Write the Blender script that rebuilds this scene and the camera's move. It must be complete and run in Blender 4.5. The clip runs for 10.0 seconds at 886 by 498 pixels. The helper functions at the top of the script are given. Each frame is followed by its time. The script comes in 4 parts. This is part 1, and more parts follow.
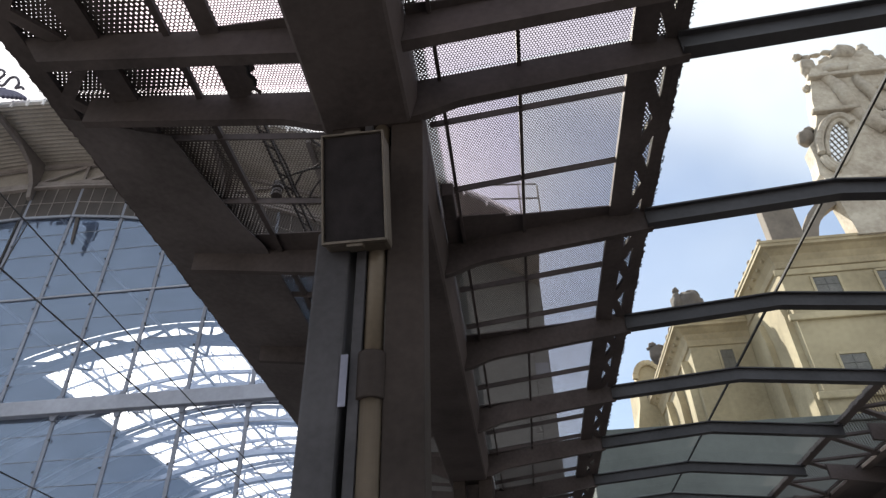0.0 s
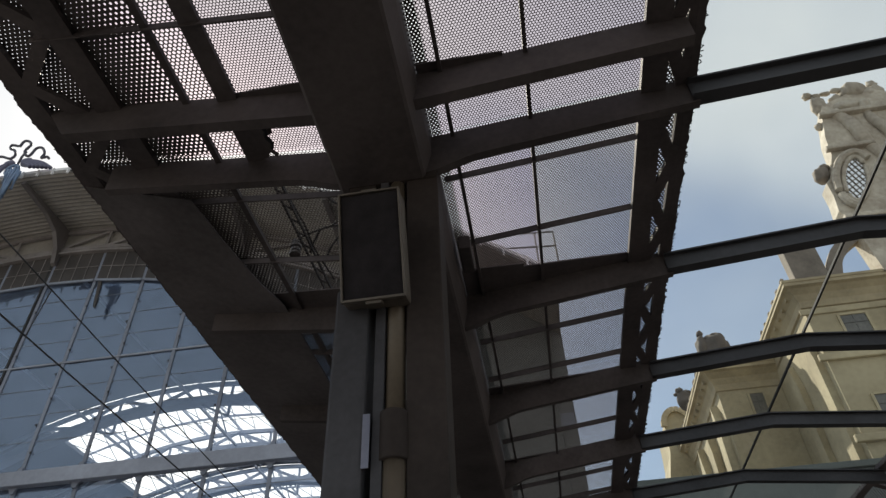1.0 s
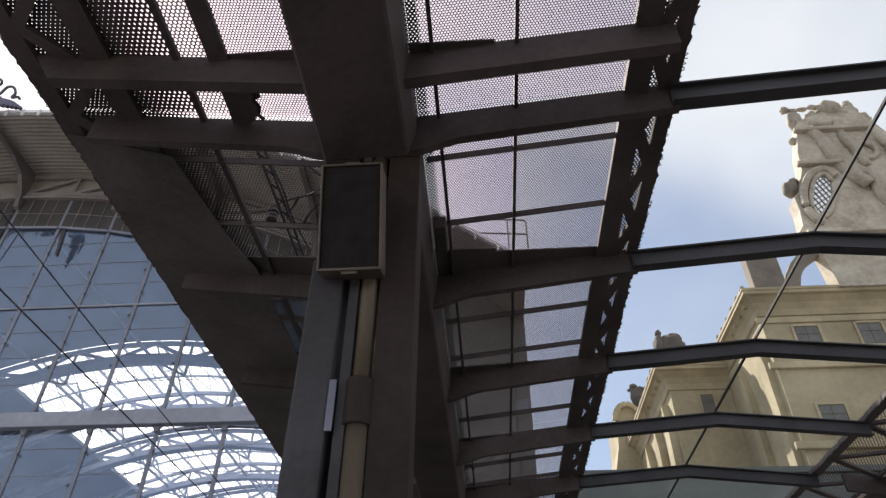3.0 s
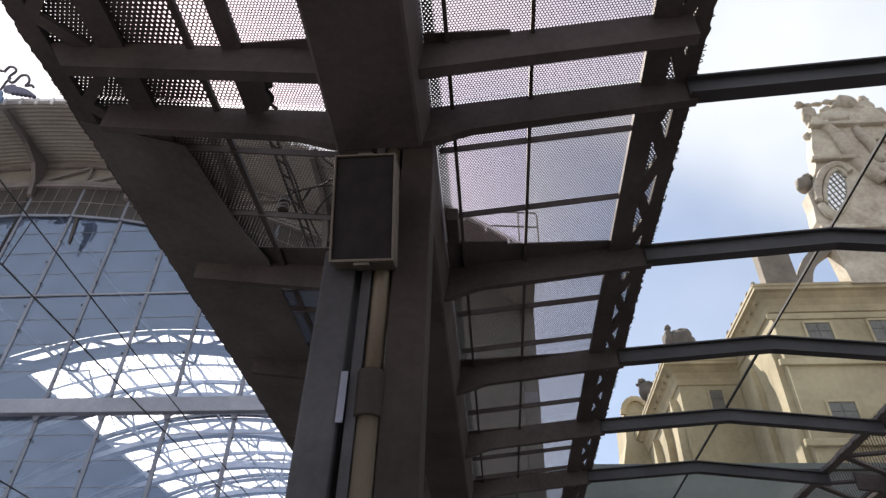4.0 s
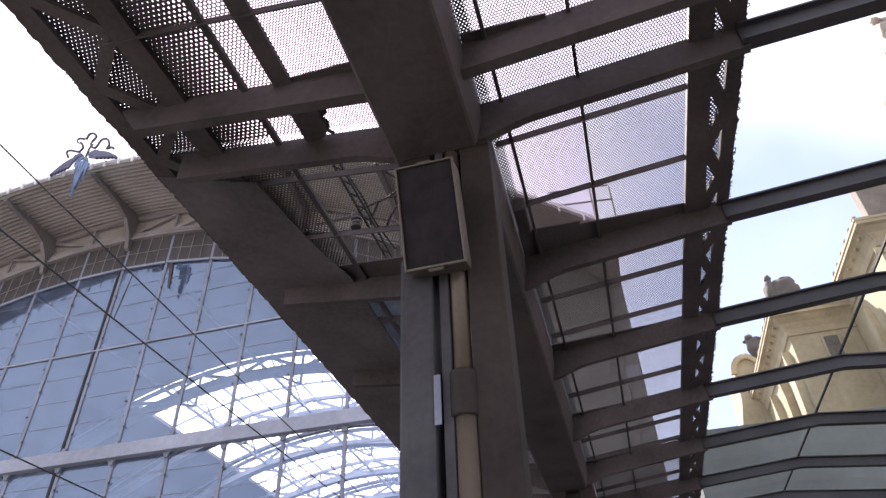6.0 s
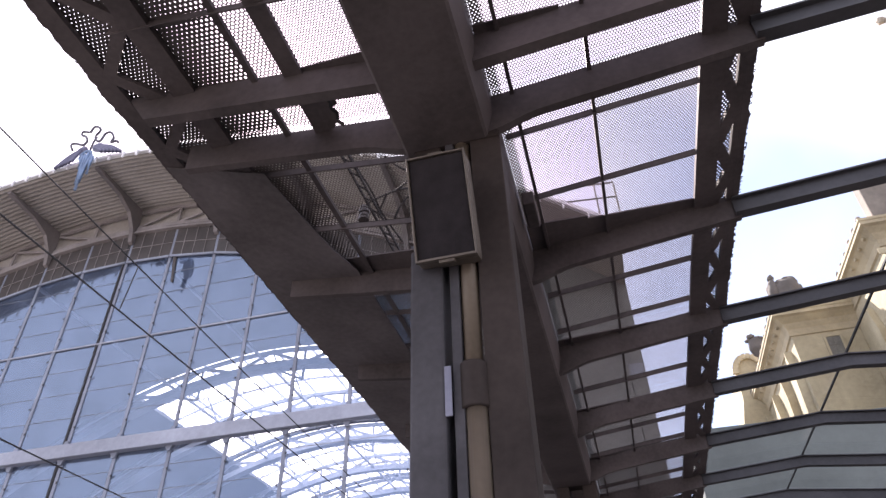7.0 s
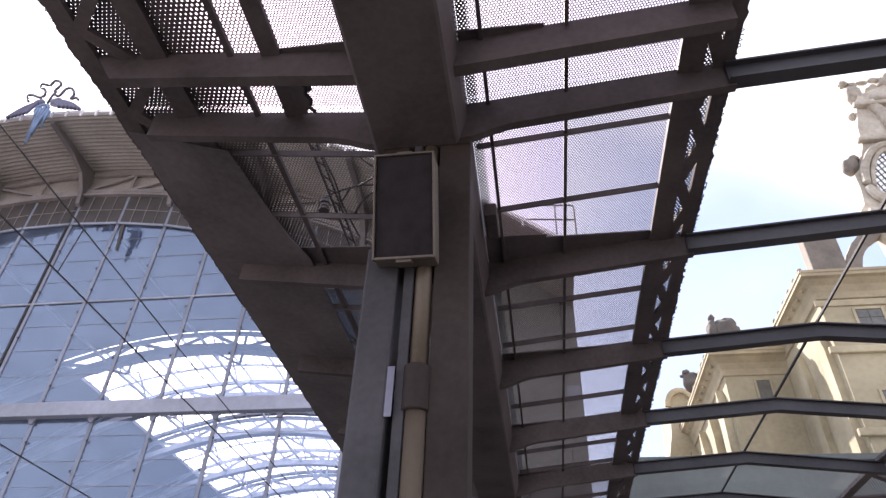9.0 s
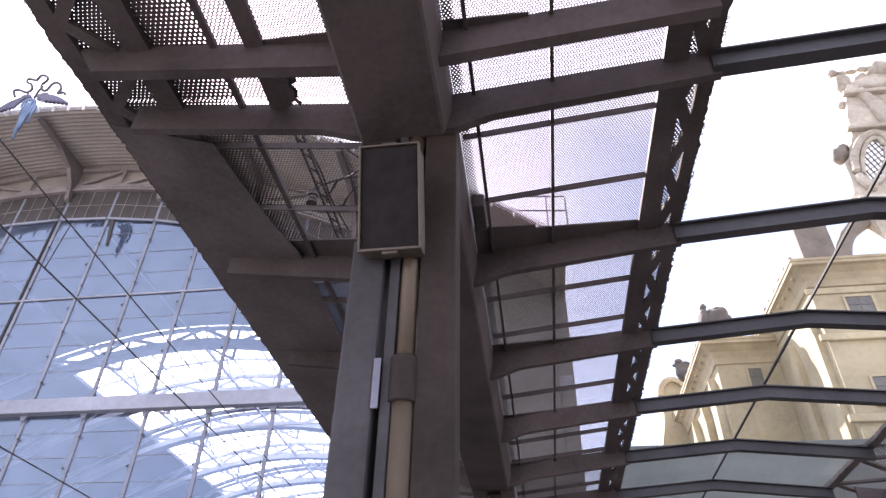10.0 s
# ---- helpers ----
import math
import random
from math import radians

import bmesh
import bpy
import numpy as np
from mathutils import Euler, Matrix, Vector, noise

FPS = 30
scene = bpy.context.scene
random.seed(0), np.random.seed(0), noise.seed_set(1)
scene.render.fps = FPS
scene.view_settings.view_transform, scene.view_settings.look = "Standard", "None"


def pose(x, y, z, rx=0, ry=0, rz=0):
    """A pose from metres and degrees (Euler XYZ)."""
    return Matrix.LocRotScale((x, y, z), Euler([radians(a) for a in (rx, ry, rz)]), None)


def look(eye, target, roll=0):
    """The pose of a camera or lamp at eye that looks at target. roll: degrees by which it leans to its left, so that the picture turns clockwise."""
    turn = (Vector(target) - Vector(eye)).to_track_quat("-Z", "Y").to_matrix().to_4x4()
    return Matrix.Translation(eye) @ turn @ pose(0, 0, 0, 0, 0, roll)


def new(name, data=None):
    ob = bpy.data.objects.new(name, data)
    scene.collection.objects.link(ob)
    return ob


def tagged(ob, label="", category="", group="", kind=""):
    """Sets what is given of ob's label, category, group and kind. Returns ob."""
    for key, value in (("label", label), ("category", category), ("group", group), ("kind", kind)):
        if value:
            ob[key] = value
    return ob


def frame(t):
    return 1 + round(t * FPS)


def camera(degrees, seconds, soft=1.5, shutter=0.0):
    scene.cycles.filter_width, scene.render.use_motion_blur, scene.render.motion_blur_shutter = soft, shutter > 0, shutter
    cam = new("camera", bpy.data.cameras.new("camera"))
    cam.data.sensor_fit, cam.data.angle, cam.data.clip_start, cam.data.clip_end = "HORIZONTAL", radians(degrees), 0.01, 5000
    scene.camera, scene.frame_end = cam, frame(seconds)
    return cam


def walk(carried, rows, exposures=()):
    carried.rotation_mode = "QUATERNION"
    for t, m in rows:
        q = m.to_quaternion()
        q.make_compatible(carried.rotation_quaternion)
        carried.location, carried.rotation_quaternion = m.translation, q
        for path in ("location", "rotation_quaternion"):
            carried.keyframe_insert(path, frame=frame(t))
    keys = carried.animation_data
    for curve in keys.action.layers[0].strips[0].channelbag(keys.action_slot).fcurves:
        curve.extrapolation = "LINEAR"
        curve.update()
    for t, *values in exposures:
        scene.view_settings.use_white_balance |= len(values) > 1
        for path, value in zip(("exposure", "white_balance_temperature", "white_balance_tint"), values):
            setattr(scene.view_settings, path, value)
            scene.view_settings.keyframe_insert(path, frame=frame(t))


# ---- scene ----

# ---------------------------------------------------------------- camera
cam = camera(66.71, 10.0, soft=1.4)
# seconds, x, y, z, tilt, lean, turn
PATH = [
    (0.0, 0.042, 0.084, 1.649, 126.42, 1.32, 6.80),
    (0.2, 0.019, 0.103, 1.691, 128.31, 1.54, 9.09),
    (0.5, 0.041, 0.083, 1.669, 130.54, 1.46, 9.14),
    (0.7, 0.025, 0.079, 1.682, 129.80, 1.90, 8.69),
    (1.0, 0.041, 0.078, 1.663, 130.81, 1.97, 9.25),
    (1.2, 0.011, 0.080, 1.684, 130.15, 1.61, 9.13),
    (1.5, 0.025, 0.047, 1.640, 129.55, 0.97, 8.56),
    (1.7, 0.024, 0.045, 1.638, 128.82, 0.15, 6.48),
    (2.0, 0.030, 0.037, 1.619, 129.18, -0.02, 5.15),
    (2.2, 0.020, 0.023, 1.620, 129.29, 0.15, 5.26),
    (2.5, 0.022, 0.017, 1.611, 128.67, -0.44, 5.03),
    (2.7, 0.026, 0.009, 1.603, 129.14, -0.06, 4.25),
    (4.0, 0.007, 0.028, 1.617, 128.37, -1.31, 4.32),
    (4.2, 0.018, 0.015, 1.623, 128.40, 0.21, 5.33),
    (4.5, 0.013, 0.024, 1.618, 127.33, 1.03, 6.79),
    (4.7, 0.016, 0.020, 1.614, 126.92, 1.13, 7.44),
    (5.0, 0.026, 0.015, 1.619, 127.47, -1.35, 10.64),
    (5.2, 0.040, 0.006, 1.617, 126.96, -0.44, 10.98),
    (5.5, 0.051, 0.001, 1.619, 126.69, 1.69, 12.29),
    (5.7, 0.055, 0.003, 1.628, 125.30, 2.43, 13.41),
    (6.0, 0.051, -0.025, 1.605, 127.77, 1.88, 15.30),
    (6.2, 0.047, -0.035, 1.604, 127.46, 2.35, 17.46),
    (7.3, -0.005, 0.003, 1.593, 127.69, 0.56, 13.43),
    (7.5, -0.007, 0.006, 1.602, 128.05, -0.14, 12.27),
    (7.8, -0.012, -0.005, 1.600, 129.19, -1.50, 11.38),
    (8.0, -0.015, -0.021, 1.593, 130.29, -1.66, 10.76),
    (8.2, -0.014, -0.003, 1.602, 128.94, -1.61, 10.03),
    (8.5, -0.008, -0.001, 1.596, 129.00, -0.94, 10.11),
    (8.7, -0.013, 0.001, 1.602, 128.49, -1.53, 9.40),
    (9.0, -0.009, 0.000, 1.593, 127.93, -1.87, 7.83),
    (9.2, -0.009, 0.026, 1.615, 126.69, -2.60, 6.82),
    (9.5, 0.007, -0.002, 1.592, 128.42, -2.29, 7.44),
    (9.7, 0.008, 0.011, 1.602, 126.75, -2.14, 7.06),
    (10.0, 0.020, 0.014, 1.594, 127.28, -1.04, 7.71),
]
# seconds, stops, kelvin, tint
EXPOSURE = [(0.0, 1.16, 6750, 11), (0.5, 0.45, 6860, 8), (1.0, 0.44, 6860, 7), (1.5, 0.36, 6840, 9), (2.0, 0.68, 6820, 14), (2.5, 0.75, 6800, 15), (4.0, 1.05, 6820, 15), (4.5, 1.02, 6820, 16), (5.0, 1.53, 6650, 20), (5.5, 1.62, 6600, 22), (7.5, 1.94, 6560, 26), (8.0, 1.97, 6560, 27), (8.5, 1.60, 6560, 24), (9.0, 1.74, 6560, 24), (9.5, 2.12, 6560, 26), (10.0, 2.13, 6560, 26)]
walk(cam, [(t, pose(x, y, z, rx, ry, rz)) for t, x, y, z, rx, ry, rz in PATH], EXPOSURE)

# ---------------------------------------------------------------- light
SUN_AZ, SUN_EL = -36.5, 46.6          # degrees from +y towards +x, and above the horizon
world = bpy.data.worlds.new("world")
scene.world = world
world.use_nodes = True
wn, wl = world.node_tree.nodes, world.node_tree.links
wn.clear()
sky = wn.new("ShaderNodeTexSky")
sky.sky_type, sky.sun_disc = "NISHITA", False
sky.sun_elevation, sky.sun_rotation = radians(SUN_EL), radians(SUN_AZ)
sky.air_density, sky.dust_density, sky.ozone_density = 1.0, 1.0, 1.0
geo_n = wn.new("ShaderNodeTexCoord")
cl = wn.new("ShaderNodeTexNoise")
cl.inputs["Scale"].default_value, cl.inputs["Detail"].default_value, cl.inputs["Roughness"].default_value = 2.2, 4.0, 0.5
wl.new(geo_n.outputs["Generated"], cl.inputs["Vector"])


def toward(direction, low, high, lo_value, hi_value):
    """A soft step across the sky along a direction."""
    dp = wn.new("ShaderNodeVectorMath")
    dp.operation = "DOT_PRODUCT"
    dp.inputs[1].default_value = direction
    wl.new(geo_n.outputs["Generated"], dp.inputs[0])
    st = wn.new("ShaderNodeMapRange")
    st.interpolation_type = "SMOOTHSTEP"
    st.inputs["From Min"].default_value, st.inputs["From Max"].default_value = low, high
    st.inputs["To Min"].default_value, st.inputs["To Max"].default_value = lo_value, hi_value
    wl.new(dp.outputs["Value"], st.inputs["Value"])
    return st.outputs["Result"]


def total(a, b):
    m = wn.new("ShaderNodeMath")
    m.operation, m.use_clamp = "ADD", True
    wl.new(a, m.inputs[0])
    wl.new(b, m.inputs[1])
    return m.outputs[0]


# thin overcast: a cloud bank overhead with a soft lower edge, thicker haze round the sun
cr = wn.new("ShaderNodeMapRange")
cr.inputs["From Min"].default_value, cr.inputs["From Max"].default_value = 0.35, 0.70
cr.inputs["To Min"].default_value, cr.inputs["To Max"].default_value = 0.02, 0.34
wl.new(cl.outputs["Fac"], cr.inputs["Value"])
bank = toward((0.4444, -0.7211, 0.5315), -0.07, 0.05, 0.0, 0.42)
haze = toward((-0.409, 0.552, 0.727), 0.80, 0.98, 0.0, 0.45)
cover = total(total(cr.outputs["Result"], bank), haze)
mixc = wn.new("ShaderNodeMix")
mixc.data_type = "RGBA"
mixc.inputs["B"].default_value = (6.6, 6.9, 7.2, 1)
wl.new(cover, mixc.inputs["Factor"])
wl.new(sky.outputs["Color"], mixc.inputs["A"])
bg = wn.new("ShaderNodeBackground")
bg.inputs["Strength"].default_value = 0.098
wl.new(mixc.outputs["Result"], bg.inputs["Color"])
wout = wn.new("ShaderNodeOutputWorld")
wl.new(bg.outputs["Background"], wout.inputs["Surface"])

sun_data = bpy.data.lights.new("sun", "SUN")
sun_data.energy, sun_data.angle, sun_data.color = 5.0, radians(0.6), (1.0, 0.95, 0.86)
sun = new("sun", sun_data)
sd = Vector((math.sin(radians(SUN_AZ)) * math.cos(radians(SUN_EL)), math.cos(radians(SUN_AZ)) * math.cos(radians(SUN_EL)), math.sin(radians(SUN_EL))))
sun.matrix_world = look(sd * 80, (0, 0, 0))


# ---------------------------------------------------------------- materials
def paint(name, col, rough=0.6, metal=0.0, var=0.25, scale=3.0, fine=40.0, bump=0.15, tint=None, spec=0.5):
    """A painted or mineral surface with blotches, grain and a little relief, in object metres."""
    m = bpy.data.materials.new(name)
    m.use_nodes = True
    n, l = m.node_tree.nodes, m.node_tree.links
    b = n["Principled BSDF"]
    tc = n.new("ShaderNodeTexCoord")
    a = n.new("ShaderNodeTexNoise")
    a.inputs["Scale"].default_value, a.inputs["Detail"].default_value = scale, 6.0
    g = n.new("ShaderNodeTexNoise")
    g.inputs["Scale"].default_value, g.inputs["Detail"].default_value = fine, 4.0
    l.new(tc.outputs["Object"], a.inputs["Vector"])
    l.new(tc.outputs["Object"], g.inputs["Vector"])
    add = n.new("ShaderNodeMath")
    add.operation = "ADD"
    half = n.new("ShaderNodeMath")
    half.operation = "MULTIPLY"
    half.inputs[1].default_value = 0.45
    l.new(g.outputs["Fac"], half.inputs[0])
    l.new(a.outputs["Fac"], add.inputs[0])
    l.new(half.outputs[0], add.inputs[1])
    mr = n.new("ShaderNodeMapRange")
    mr.inputs["From Min"].default_value, mr.inputs["From Max"].default_value = 0.45, 1.0
    l.new(add.outputs[0], mr.inputs["Value"])
    mx = n.new("ShaderNodeMix")
    mx.data_type = "RGBA"
    t = tint or tuple(c * 0.8 for c in col)
    mx.inputs["A"].default_value = (*[c * (1 - var) + 0 * k for c, k in zip(t, t)], 1)
    mx.inputs["B"].default_value = (*[min(1, c * (1 + var)) for c in col], 1)
    l.new(mr.outputs["Result"], mx.inputs["Factor"])
    info = n.new("ShaderNodeObjectInfo")
    hv = n.new("ShaderNodeHueSaturation")
    vr = n.new("ShaderNodeMapRange")
    vr.inputs["To Min"].default_value, vr.inputs["To Max"].default_value = 0.9, 1.1
    l.new(info.outputs["Random"], vr.inputs["Value"])
    l.new(vr.outputs["Result"], hv.inputs["Value"])
    l.new(mx.outputs["Result"], hv.inputs["Color"])
    l.new(hv.outputs["Color"], b.inputs["Base Color"])
    rr = n.new("ShaderNodeMapRange")
    rr.inputs["To Min"].default_value, rr.inputs["To Max"].default_value = max(0.05, rough - 0.12), min(1, rough + 0.12)
    l.new(g.outputs["Fac"], rr.inputs["Value"])
    l.new(rr.outputs["Result"], b.inputs["Roughness"])
    b.inputs["Metallic"].default_value = metal
    b.inputs["Specular IOR Level"].default_value = spec
    bp = n.new("ShaderNodeBump")
    bp.inputs["Strength"].default_value, bp.inputs["Distance"].default_value = bump, 0.01
    l.new(add.outputs[0], bp.inputs["Height"])
    l.new(bp.outputs["Normal"], b.inputs["Normal"])
    return m


def clear_glass(name, tint, gloss, rough=0.02, haze=0.0, mirror=(0.9, 0.92, 0.95), film_col=(0.55, 0.57, 0.6)):
    """A pane: light goes straight through, tinted, with a Fresnel gloss and a little dusty or coloured film."""
    m = bpy.data.materials.new(name)
    m.use_nodes = True
    n, l = m.node_tree.nodes, m.node_tree.links
    n.clear()
    out = n.new("ShaderNodeOutputMaterial")
    tr = n.new("ShaderNodeBsdfTransparent")
    tr.inputs["Color"].default_value = (*tint, 1)
    gl = n.new("ShaderNodeBsdfGlossy")
    gl.inputs["Roughness"].default_value = rough
    gl.inputs["Color"].default_value = (*mirror, 1)
    df = n.new("ShaderNodeBsdfDiffuse")
    df.inputs["Color"].default_value = (*film_col, 1)
    fr = n.new("ShaderNodeFresnel")
    fr.inputs["IOR"].default_value = gloss
    tc = n.new("ShaderNodeTexCoord")
    nz = n.new("ShaderNodeTexNoise")
    nz.inputs["Scale"].default_value, nz.inputs["Detail"].default_value = 1.6, 5.0
    l.new(tc.outputs["Object"], nz.inputs["Vector"])
    mr = n.new("ShaderNodeMapRange")
    mr.inputs["From Min"].default_value, mr.inputs["From Max"].default_value = 0.3, 0.75
    mr.inputs["To Min"].default_value, mr.inputs["To Max"].default_value = haze * 0.5, haze * 1.5
    l.new(nz.outputs["Fac"], mr.inputs["Value"])
    film = n.new("ShaderNodeMixShader")
    l.new(mr.outputs["Result"], film.inputs[0])
    l.new(tr.outputs[0], film.inputs[1])
    l.new(df.outputs[0], film.inputs[2])
    mix = n.new("ShaderNodeMixShader")
    l.new(fr.outputs[0], mix.inputs[0])
    l.new(film.outputs[0], mix.inputs[1])
    l.new(gl.outputs[0], mix.inputs[2])
    l.new(mix.outputs[0], out.inputs["Surface"])
    return m


STEEL = paint("brown_grey_steel_paint", (0.112, 0.094, 0.094), 0.65, 0.0, 0.30, 2.0, 30, 0.2, (0.092, 0.078, 0.079), 0.15)
SHEET = paint("perforated_sheet_paint", (0.118, 0.100, 0.100), 0.6, 0.1, 0.25, 1.5, 25, 0.1, None, 0.2)
# edge plate: steel paint made paler, for the haze over that wing
PLATE = paint("haze_lightened_plate_paint", (0.155, 0.138, 0.142), 0.7, 0.0, 0.32, 1.3, 22, 0.2, (0.128, 0.112, 0.114), 0.15)
RAFTER = paint("blue_grey_rafter_paint", (0.064, 0.063, 0.070), 0.5, 0.0, 0.2, 2.0, 30, 0.12, None, 0.2)
COLSTEEL = paint("brown_column_paint", (0.056, 0.045, 0.042), 0.65, 0.0, 0.25, 2.0, 30, 0.15, None, 0.12)
GREY_COL = paint("grey_blue_column_paint", (0.082, 0.079, 0.088), 0.55, 0.0, 0.2, 2.5, 35, 0.12, None, 0.2)
BEIGE = paint("beige_pipe_paint", (0.15, 0.118, 0.088), 0.5, 0.0, 0.15, 3.0, 40, 0.08)
BOXRIM = paint("dull_cream_plastic", (0.15, 0.125, 0.105), 0.5, 0.0, 0.15, 6.0, 60, 0.06)
BOXFACE = paint("black_speaker_cloth", (0.034, 0.030, 0.033), 0.9, 0.0, 0.2, 10.0, 300, 0.3, None, 0.08)
TAG = paint("pale_metal_plate", (0.26, 0.265, 0.34), 0.35, 0.3, 0.1, 4.0, 40, 0.05)
HALLSTEEL = paint("light_grey_hall_paint", (0.76, 0.76, 0.77), 0.55, 0.0, 0.14, 1.2, 14, 0.1)
MULLION = paint("blue_grey_mullion_paint", (0.20, 0.222, 0.28), 0.5, 0.0, 0.14, 1.2, 14, 0.1)
FASCIA = paint("pale_blue_grey_fascia_paint", (0.27, 0.29, 0.35), 0.5, 0.0, 0.18, 0.6, 8, 0.1)
TRUSS = paint("grey_blue_truss_paint", (0.26, 0.29, 0.36), 0.55, 0.0, 0.2, 1.0, 12, 0.1)
DARKSTEEL = paint("dark_hall_steel", (0.035, 0.035, 0.04), 0.5, 0.0, 0.2, 2.0, 20, 0.1)
SOFFIT = paint("grey_corrugated_soffit", (0.28, 0.265, 0.25), 0.6, 0.0, 0.2, 0.7, 9, 0.1, (0.24, 0.22, 0.20))
ARCHPAINT = paint("dull_buff_arch_paint", (0.255, 0.235, 0.235), 0.6, 0.0, 0.25, 1.0, 10, 0.12, (0.21, 0.19, 0.19))
BRACKET = paint("dull_brown_bracket_paint", (0.155, 0.14, 0.14), 0.6, 0.0, 0.2, 1.0, 10, 0.1)
JOINT = paint("grey_pane_joint", (0.22, 0.24, 0.29), 0.6, 0.0, 0.2, 2.0, 20, 0.05)
CLAD = paint("plain_grey_cladding", (0.20, 0.205, 0.205), 0.7, 0.0, 0.12, 0.5, 8, 0.08)
BROWNGLASS = paint("brown_dusty_fanlight", (0.058, 0.050, 0.047), 0.5, 0.0, 0.25, 2.0, 20, 0.05)
VAULT = paint("dark_blue_vault_boarding", (0.10, 0.11, 0.135), 0.7, 0.0, 0.2, 0.4, 5, 0.1)
ORNBLUE = paint("blue_painted_zinc", (0.13, 0.20, 0.32), 0.45, 0.1, 0.25, 2.5, 20, 0.15)
ORNVIOLET = paint("violet_blue_zinc", (0.10, 0.10, 0.16), 0.5, 0.1, 0.25, 2.5, 20, 0.15)
ORNDARK = paint("dark_violet_iron", (0.06, 0.055, 0.075), 0.5, 0.2, 0.2, 3.0, 20, 0.1)
STUCCO = paint("ochre_stucco", (0.39, 0.335, 0.225), 0.85, 0.0, 0.26, 0.25, 3.0, 0.35, (0.34, 0.28, 0.18))
# tower stone with the washing-out of glare put into its colour
TOWERSTONE = paint("glare_lightened_stone", (0.46, 0.42, 0.36), 0.85, 0.0, 0.25, 0.5, 4.0, 0.5, (0.36, 0.30, 0.24))
STONE = paint("grey_brown_stone", (0.20, 0.17, 0.145), 0.85, 0.0, 0.22, 0.6, 6.0, 0.45)
DARKSTONE = paint("dark_brown_stone", (0.115, 0.10, 0.092), 0.9, 0.0, 0.25, 0.9, 8.0, 0.5)
CORNICE = paint("pale_stone_cornice", (0.40, 0.33, 0.215), 0.8, 0.0, 0.18, 0.6, 6.0, 0.3)
ANNEX = paint("grey_green_render", (0.135, 0.152, 0.150), 0.8, 0.0, 0.12, 0.3, 4.0, 0.2)
WINDARK = paint("dark_window_glass", (0.13, 0.125, 0.115), 0.12, 0.0, 0.2, 1.0, 8, 0.02)
CABLE = paint("dark_cable", (0.03, 0.03, 0.033), 0.85, 0.0, 0.2, 5, 40, 0.05)
RUST = paint("dark_brown_insulator", (0.065, 0.05, 0.046), 0.5, 0.0, 0.2, 8, 60, 0.1)
GROUND = paint("grey_ballast_ground", (0.22, 0.205, 0.19), 0.95, 0.0, 0.3, 0.8, 25, 0.6)
PLATFORM = paint("grey_asphalt_platform", (0.058, 0.055, 0.052), 0.9, 0.0, 0.25, 0.8, 60, 0.4)
ROOFGLASS = clear_glass("clear_roof_glass", (0.93, 0.96, 0.94), 1.25, 0.03, 0.05)
# gable glass is bluish; its gloss and film are bluer still for reflected sky
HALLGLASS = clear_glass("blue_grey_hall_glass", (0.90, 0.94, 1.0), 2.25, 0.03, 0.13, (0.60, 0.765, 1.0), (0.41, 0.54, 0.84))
# sky tints: added sheets, not part of the canopy
ROSE = clear_glass("rose_sky_tint", (0.93, 0.825, 0.872), 1.03, 0.1, 0.02)
SMOKY = clear_glass("smoky_sky_tint", (0.90, 0.84, 0.80), 1.03, 0.1, 0.03)


def frosted(name, col):
    """Milky glass that lets the daylight through, scattered."""
    m = bpy.data.materials.new(name)
    m.use_nodes = True
    n, l = m.node_tree.nodes, m.node_tree.links
    n.clear()
    out, tl, df, mix = (n.new("ShaderNode" + k) for k in ("OutputMaterial", "BsdfTranslucent", "BsdfDiffuse", "MixShader"))
    tl.inputs["Color"].default_value = (*col, 1)
    df.inputs["Color"].default_value = (*[c * 0.7 for c in col], 1)
    tc, nz, mr = n.new("ShaderNodeTexCoord"), n.new("ShaderNodeTexNoise"), n.new("ShaderNodeMapRange")
    nz.inputs["Scale"].default_value, nz.inputs["Detail"].default_value = 0.8, 4.0
    mr.inputs["To Min"].default_value, mr.inputs["To Max"].default_value = 0.02, 0.16
    l.new(tc.outputs["Object"], nz.inputs["Vector"])
    l.new(nz.outputs["Fac"], mr.inputs["Value"])
    l.new(mr.outputs["Result"], mix.inputs[0])
    l.new(tl.outputs[0], mix.inputs[1])
    l.new(df.outputs[0], mix.inputs[2])
    l.new(mix.outputs[0], out.inputs["Surface"])
    return m


SKYLIGHT = frosted("milky_rooflight_glass", (0.95, 0.96, 0.97))


# ---------------------------------------------------------------- building blocks
def finish(name, bm, mat, parent=None, label="", smooth=False):
    me = bpy.data.meshes.new(name)
    bm.normal_update()
    bm.to_mesh(me)
    bm.free()
    me.materials.append(mat)
    if smooth:
        for p in me.polygons:
            p.use_smooth = True
    ob = new(name, me)
    if parent is not None:
        ob.parent = parent
    if label:
        tagged(ob, label)
    return ob


part = finish


def empty(name, label, category, group="", kind="", at=(0, 0, 0)):
    e = new(name)
    e.empty_display_size = 0.2
    e.location = at
    return tagged(e, label, category, group, kind)


def box(bm, x0, x1, y0, y1, z0, z1, bev=0.0):
    r = bmesh.ops.create_cube(bm, size=1.0, matrix=Matrix.LocRotScale(((x0 + x1) / 2, (y0 + y1) / 2, (z0 + z1) / 2), None, (x1 - x0, y1 - y0, z1 - z0)))
    if bev:
        es = list({e for v in r["verts"] for e in v.link_edges})
        bmesh.ops.bevel(bm, geom=es, offset=bev, segments=2, affect="EDGES", profile=0.6)


